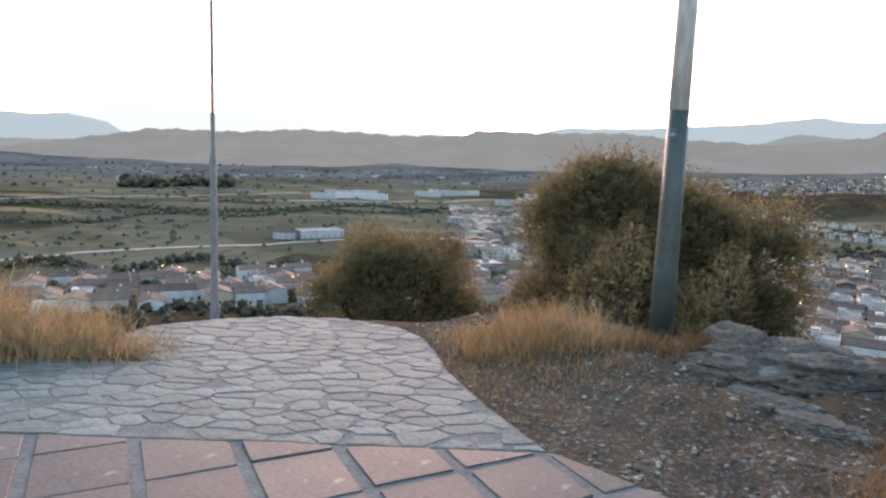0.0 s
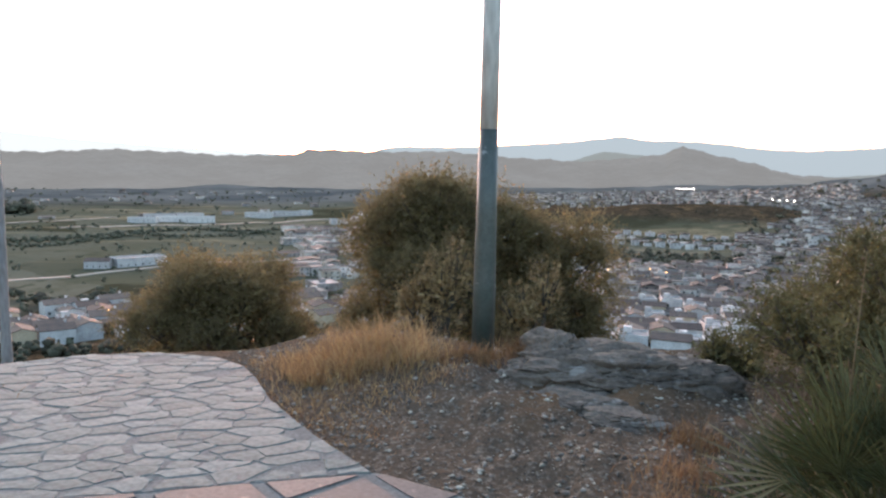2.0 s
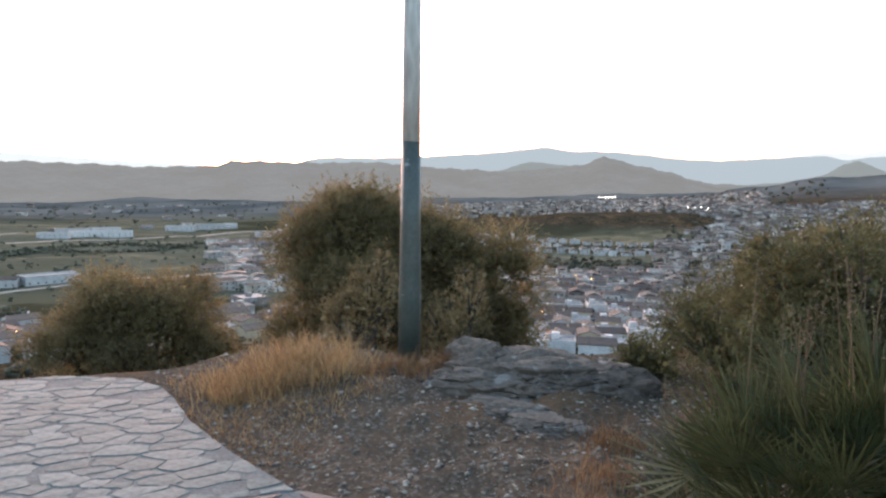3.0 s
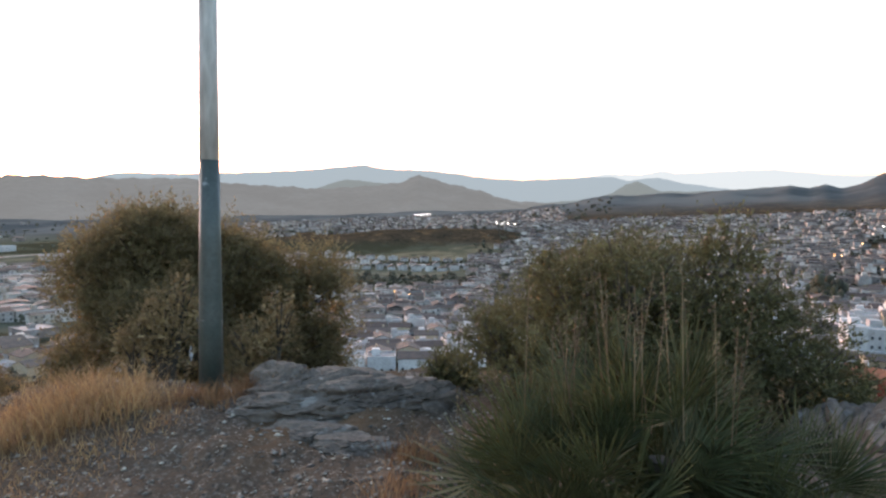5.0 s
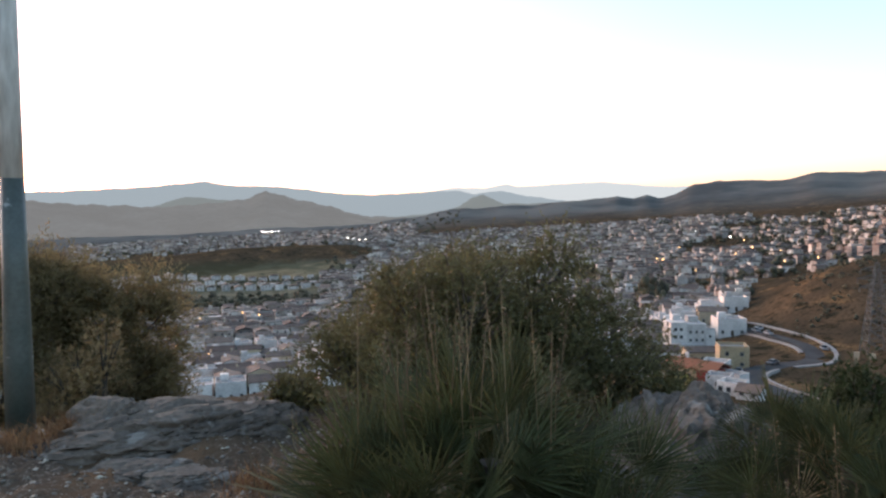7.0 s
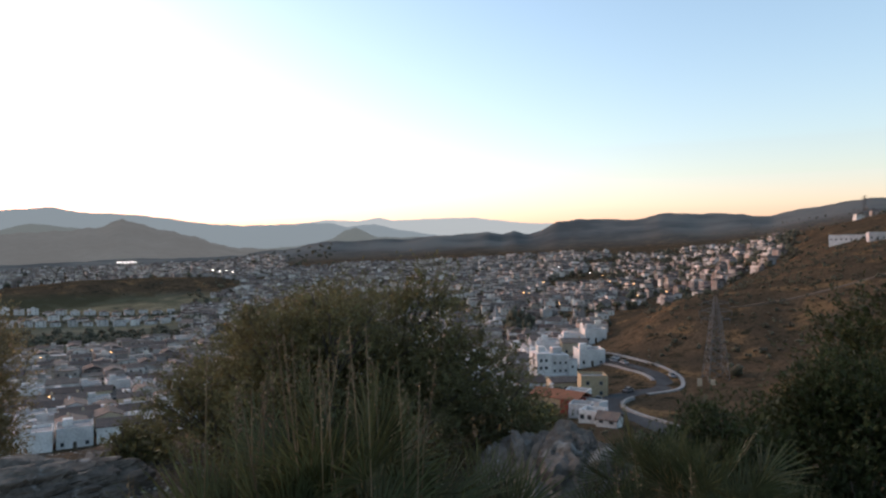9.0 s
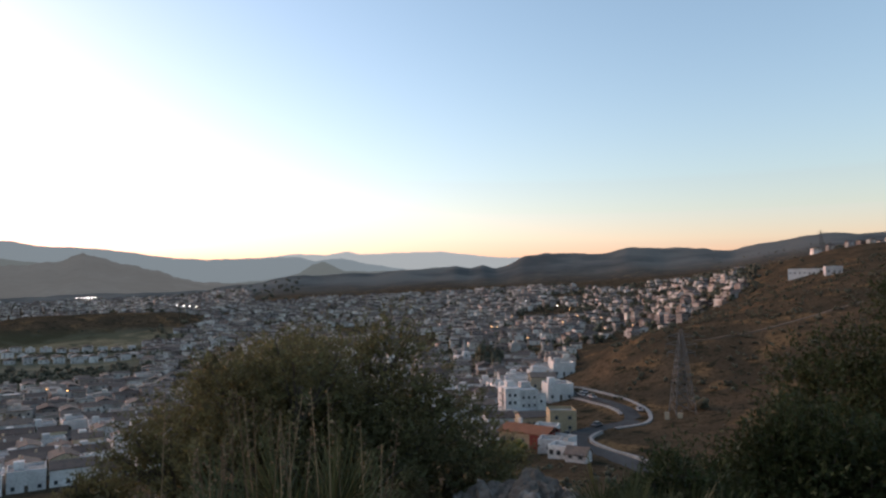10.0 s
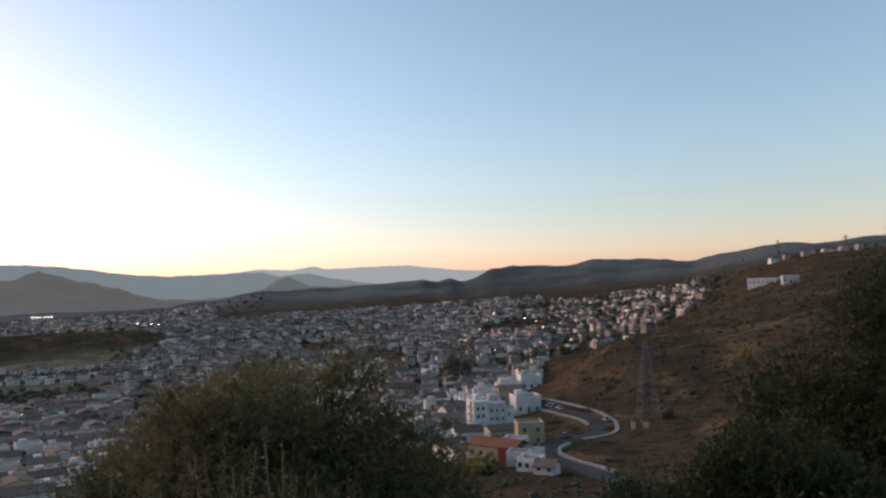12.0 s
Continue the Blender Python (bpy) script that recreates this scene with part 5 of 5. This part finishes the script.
ribbon("road", "dirt path across the brown slope", [(82.5, 300), (84, 300), (88, 310), (92, 330), (94, 338)], 1.8, M_PATH, 0.15)


def place(az, r, turn=0, dz=0.0):
    x, y = at(az, r)
    return pose(x, y, ground_z(x, y) + dz, 0, 0, -az + turn)


def apartment_block():
    """White apartment block in stepped volumes with dark windows."""
    t = thing("apartment_block", "white stepped apartment block with small dark windows", "building", m=place(68.6, 243, 18) @ Matrix.Diagonal((0.78, 0.78, 0.86, 1)))
    part("wall", boxed(-9.5, -5, -4, -2.5, 7, 10.8, 0.04), M_WALL, t)
    part("wall", boxed(-2.49, -4.2, -4, 6, 7, 10.0, 0.04), M_WALL, t)
    part("wall", boxed(6.01, -2.5, -4, 10.5, 7, 7.2, 0.04), M_WALL, t)
    part("wall", boxed(-9.0, -8.0, -4, 3.5, -5.01, 2.6, 0.04), M_WALL, t)
    part("roof_hut", boxed(-7, 1, 10.81, -3.5, 5, 13.0, 0.04), M_WALL, t)
    part("roof_hut", boxed(0, 1.5, 10.01, 4.5, 6, 12.4, 0.04), M_WALL, t)
    part("parapet", boxed(6.1, -2.4, 7.21, 10.4, -2.15, 8.2), M_WALL, t)
    part("roof", boxed(6.3, -2.1, 7.21, 10.3, 6.8, 7.3), M_FLATROOF, t)
    for lev in range(2):
        for x in (-7.4, -5.0):
            window_part(t, x, -5, 5.0 + 3.0 * lev, 1.4, 1.3, 0)
        for x in (-0.8, 1.8, 4.4):
            window_part(t, x, -4.2, 3.6 + 3.2 * lev, 1.1, 1.1, 0)
    window_part(t, 8.2, -2.5, 4.8, 1.1, 1.2, 0)
    for lev in range(3):
        part("balcony", boxed(-9.52 - 1.2, -3.5, 2.6 + 2.8 * lev, -9.52, 2.5, 2.8 + 2.8 * lev), M_KERB, t)
        window_part(t, -9.5, -0.5, 4.0 + 2.8 * lev, 3.0, 2.0, -90)


def red_house():
    t = thing("house", "cream house with an orange roof and a red side wall", "house", m=place(69.2, 172, -28))
    part("wall", boxed(-6.5, -4, -6, 2.0, 4, 3.6, 0.03), M_YELLOW, t)
    part("red_wall", boxed(2.01, -4.0, -6, 6.5, 4, 3.8, 0.03), M_REDWALL, t, "dark oxide red wall")
    _, roof = gable_mesh(13, 8, 3.85, 1.3, 0.35)
    part("roof", roof, M_ORANGE, t, "orange clay roof")
    for x in (-5.2, -2.8, 0.2):
        for z in (-0.6, 2.0):
            window_part(t, x, -4, z, 1.0, 1.1, 0)
    part("chimney", boxed(-3.5, 0.5, 4, -2.7, 1.3, 6.4), M_WALL, t)
    part("terrace", boxed(-9.0, -3.5, -6, -6.52, 3, 1.2, 0.03), M_WALL, t)


def cube_house(label, az, r, turn, w, d, h, wall_m, roof_m, gable=0.0, wins=2):
    t = thing("house", label, "house", m=place(az, r, turn))
    wall, roof = gable_mesh(w, d, h, gable, 0.3) if gable else flat_mesh(w, d, h)
    part("wall", wall, wall_m, t)
    part("roof", roof, roof_m, t)
    for lev in range(max(1, int(h / 2.8))):
        for i in range(wins):
            window_part(t, -w / 2 + w * (i + 0.5) / wins, -d / 2, 1.5 + 2.8 * lev, 1.0, 1.1, 0)
    return t


apartment_block()
red_house()
cube_house("sandy yellow house with a grey flat roof", 71.8, 199, 10, 7.5, 7, 5.6, M_YELLOW, M_FLATROOF, wins=2)
cube_house("white house with a red tile roof uphill of the block", 65.6, 258, 25, 10, 8, 5.5, M_WALL, M_ROOF, 1.8, 3)
cube_house("low white house beside the road", 71.9, 152, -20, 5, 5, 2.2, M_WALL, M_FLATROOF, wins=3)
cube_house("low white house with a tile roof below the road", 73.2, 147, -20, 4.5, 4, 1.8, M_WALL, M_ROOF, 1.2, 2)
cube_house("small white shed below the road", 70.9, 160, -10, 5, 5, 2.6, M_WALL, M_FLATROOF, wins=1)
cube_house("white house half hidden by garden trees", 65.0, 187, 15, 7, 7, 3.2, M_WALL, M_ROOF, 1.4, 2)
cube_house("pale house with a grey roof under the block", 67.0, 214, 10, 11, 6, 3.0, M_CREAM, M_FLATROOF, wins=3)
cube_house("long white house with dark windows above the road", 70.4, 320, 10, 12, 8, 6, M_WALL, M_FLATROOF, wins=4)
cube_house("white house above the road bend", 71.9, 345, 15, 12, 9, 6.2, M_WALL, M_ROOF, 1.6, 3)
cube_house("small cream utility box below the pylon", 80.2, 218, 0, 1.4, 1.3, 1.5, M_CREAM, M_FLATROOF, wins=0)
cube_house("low cream utility box beside the pylon foot", 81.2, 219, 0, 1.5, 1.3, 0.9, M_CREAM, M_FLATROOF, wins=0)
cube_house("long low white building on the ridge shoulder", 90.5, 500, 0, 22, 9, 3.6, M_WALL, M_FLATROOF, wins=8)
cube_house("white villa beside the long building", 92.2, 470, 10, 9, 8, 4.0, M_WALL, M_FLATROOF, wins=3)
cube_house("white warehouse at the edge of the fields", -10.6, 520, 20, 34, 16, 5.5, M_WALL, M_FLATROOF, wins=7)
cube_house("white farm building beside the warehouse", -13.4, 512, -15, 16, 10, 5, M_WALL, M_ROOF, 1.8, 4)
for _i, (_a, _r, _w) in enumerate(((-10.2, 945, 34), (-8.0, 965, 42), (-6.0, 950, 38), (-9.0, 1000, 40), (-6.8, 1005, 36), (-1.4, 1060, 40), (0.9, 1075, 46), (2.4, 1100, 20), (5.8, 905, 44), (8.0, 990, 40), (7.4, 940, 40))):
    cube_house("white industrial hall on the plain" if _i % 2 else "pale long hall with a grey roof on the plain", _a, _r, (_i * 37) % 30 - 15, _w, 16, 7, M_WALL, M_FLATROOF, wins=6)


cube_house("white terraced house below the block", 66.6, 200, 12, 8, 7, 4.6, M_WALL, M_ROOF, 1.3, 2)
cube_house("white flat-roofed house among garden trees", 65.4, 203, -8, 7, 6, 3.4, M_WALL, M_FLATROOF, wins=2)
cube_house("cream house with a brown tile roof below the block", 69.3, 208, 22, 8, 6, 3.4, M_CREAM, M_ROOF, 1.2, 3)
cube_house("white house with a walled roof terrace", 70.6, 183, -15, 6, 6, 3.0, M_WALL, M_FLATROOF, wins=2)
cube_house("small white house beside the cream house", 67.0, 180, 10, 6, 5, 2.8, M_WALL, M_FLATROOF, wins=2)
cube_house("narrow white house at the foot of the lane", 65.8, 176, 30, 5, 6, 3.0, M_WALL, M_ROOF, 1.0, 1)
cube_house("low white wall house along the lane", 71.4, 168, -32, 9, 4, 2.4, M_WALL, M_FLATROOF, wins=3)
cube_house("white house behind the apartment block", 68.2, 268, 8, 11, 8, 6.2, M_WALL, M_FLATROOF, wins=4)
far_trees("yellow-green garden trees below the cream house", scatter(65.5, 68.5, 150, 163, 12, 1.4, 2.4, 41), 41, M_SCRUB)
far_trees("dark garden trees between white houses", scatter(64, 72, 180, 235, 18, 1.2, 2.2, 42), 42)


def church():
    t = thing("church", "small white church with a pointed belfry", "church", m=place(63.7, 450, 10))
    part("nave", boxed(-5, -4, -3, 5, 14, 7, 0.03), M_WALL, t)
    part("tower", boxed(-2.2, -8, -3, 2.2, -4.01, 11, 0.03), M_WALL, t)
    part("spire", lathe([(3.0, 11), (1.6, 14), (0.1, 19)], 4), M_KERB, t)
    for z in (4, 8.5):
        window_part(t, 0, -8, z, 1.0, 1.8, 0)


church()


def pylon(az, r, tall, label, group=""):
    """Lattice transmission tower: four legs, braces and three pairs of arms."""
    t = thing("pylon", label, "pylon", group, m=place(az, r, 20))
    s = tall / 26.0

    def half(z):
        return 3.3 - 1.8 * z / 17.0 if z < 17 else max(0.3, 1.5 - 1.2 * (z - 17) / 9)

    for sx in (-1, 1):
        for sy in (-1, 1):
            bm = bmesh.new()
            for z0, z1 in ((0, 17), (17, 26)):
                tube(bm, (sx * half(z0) * s, sy * half(z0) * s, z0 * s - (1 if z0 == 0 else 0)), (sx * half(z1) * s, sy * half(z1) * s, z1 * s), 0.15 * s, 0.11 * s, 5)
            part("leg", bm, M_STEEL, t)
    zs = [0, 3.6, 6.8, 9.6, 12.0, 14.2, 16.2, 18, 20, 22, 24]
    for z0, z1 in zip(zs, zs[1:]):
        a, b = half(z0) * s, half(z1) * s
        for p, q in (((-a, -a), (b, -b)), ((a, -a), (-b, -b)), ((-a, a), (b, b)), ((a, a), (-b, b)), ((-a, -a), (-b, b)), ((-a, a), (-b, -b)), ((a, -a), (b, b)), ((a, a), (b, -b))):
            bm = bmesh.new()
            tube(bm, (*p, z0 * s), (*q, z1 * s), 0.07 * s, 0.07 * s, 4)
            part("brace", bm, M_STEEL, t)
        for p, q in (((-b, -b), (b, -b)), ((b, -b), (b, b)), ((b, b), (-b, b)), ((-b, b), (-b, -b))):
            bm = bmesh.new()
            tube(bm, (*p, z1 * s), (*q, z1 * s), 0.07 * s, 0.07 * s, 4)
            part("crossbar", bm, M_STEEL, t)
    for z, w in ((18.5, 4.4), (21, 5.0), (23.5, 4.2)):
        for sx in (-1, 1):
            bm = bmesh.new()
            h = half(z) * s
            for sy in (-1, 1):
                tube(bm, (sx * h, sy * h, z * s), (sx * w * s, 0, (z + 0.3) * s), 0.08 * s, 0.06 * s, 4)
                tube(bm, (sx * h, sy * h, (z + 1.2) * s), (sx * w * s, 0, (z + 0.3) * s), 0.07 * s, 0.05 * s, 4)
            tube(bm, (sx * w * s, 0, (z + 0.3) * s), (sx * w * s, 0, (z - 1.2) * s), 0.09 * s, 0.09 * s, 5)
            part("arm", bm, M_STEEL, t)


far_trees("dark bush beside the pylon foot", [(*at(83.2, 228), 2.6), (*at(82.6, 231), 2.0)], 43)
pylon(81.4, 226, 26, "grey lattice transmission pylon on the brown slope", "pylons")
pylon(91.5, 1500, 34, "thin lattice pylon on the far ridge", "pylons")
pylon(96.0, 1400, 34, "thin lattice pylon on the far ridge", "pylons")


def car(m, label):
    t = thing("car", label, "car", "cars along the winding road", m=m)
    bm = boxed(-2.1, -0.85, 0.35, 2.1, 0.85, 0.85, 0.12)
    part("body", bm, M_CAR, t)
    bm = bmesh.new()
    lo = [bm.verts.new(p) for p in ((-1.5, -0.75, 0.84), (1.1, -0.75, 0.84), (1.1, 0.75, 0.84), (-1.5, 0.75, 0.84))]
    hi = [bm.verts.new(p) for p in ((-1.1, -0.62, 1.42), (0.5, -0.62, 1.42), (0.5, 0.62, 1.42), (-1.1, 0.62, 1.42))]
    for i in range(4):
        bm.faces.new((lo[i], lo[(i + 1) % 4], hi[(i + 1) % 4], hi[i]))
    bm.faces.new(hi)
    part("cabin", bm, M_WINDOW, t, "dark glass")
    for x in (-1.3, 1.3):
        for y in (-0.8, 0.8):
            bm = bmesh.new()
            tube(bm, (x, y - 0.1, 0.32), (x, y + 0.1, 0.32), 0.32, 0.32, 12)
            part("wheel", bm, M_TYRE, t)
    return t


_first = None
for _i, _k in enumerate((8, 10, 15, 17, 19, 22, 30, 38, 44)):
    if _k + 1 >= len(_line):
        break
    _q, _d = _line[_k], (_line[_k + 1] - _line[_k]).normalized()
    _o = _q + Vector((-_d.y, _d.x, 0)) * (-2.2 if _i % 3 else 2.2)
    _m = pose(_o.x, _o.y, ground_z(_q.x, _q.y) + 0.16, 0, 0, math.degrees(math.atan2(_d.y, _d.x)))
    if _first is None:
        _first = car(_m, "small grey car on the winding road")
    else:
        copy_thing(_first, _m)


def lights(label, places, colour, size, strength):
    """Lit street lamps: a thin mast and a glowing head each, too far off to tell apart."""
    bm = bmesh.new()
    for az, r, h in places:
        x, y = at(az, r)
        z = ground_z(x, y)
        bmesh.ops.create_icosphere(bm, subdivisions=1, radius=size * r / 300, matrix=Matrix.Translation((x, y, z + h)))
    heads = part("street_lights", bm, glow("lit lamp " + label, colour, strength))
    bm = bmesh.new()
    for az, r, h in places:
        x, y = at(az, r)
        z = ground_z(x, y)
        tube(bm, (x, y, z - 0.5), (x, y, z + h), 0.12, 0.08, 4)
    part("masts", bm, M_STEEL, heads)
    return tagged(heads, label, "lights", kind="stuff")


_r = random.Random(9)
lights("warm lit street lamps among the houses", [(_r.uniform(66, 79), _r.uniform(480, 760), 9) for _ in range(10)] + [(_r.uniform(22, 38), _r.uniform(300, 520), 7) for _ in range(6)] + [(_r.uniform(-26, -11), _r.uniform(285, 340), 8) for _ in range(4)], (1.0, 0.55, 0.22), 0.22, 1.1)
lights("white floodlights beside a large hall", [(40.2 + 0.5 * i, 1010, 9) for i in range(4)] + [(33.2 + 0.25 * i, 1500, 12) for i in range(6)] + [(69.0, 870, 10), (71.6, 800, 9)], (1.0, 0.95, 0.85), 0.17, 2.2)

build_near_town()
build_far_town()
terraced_rows()
build_terrace()
build_slabs()
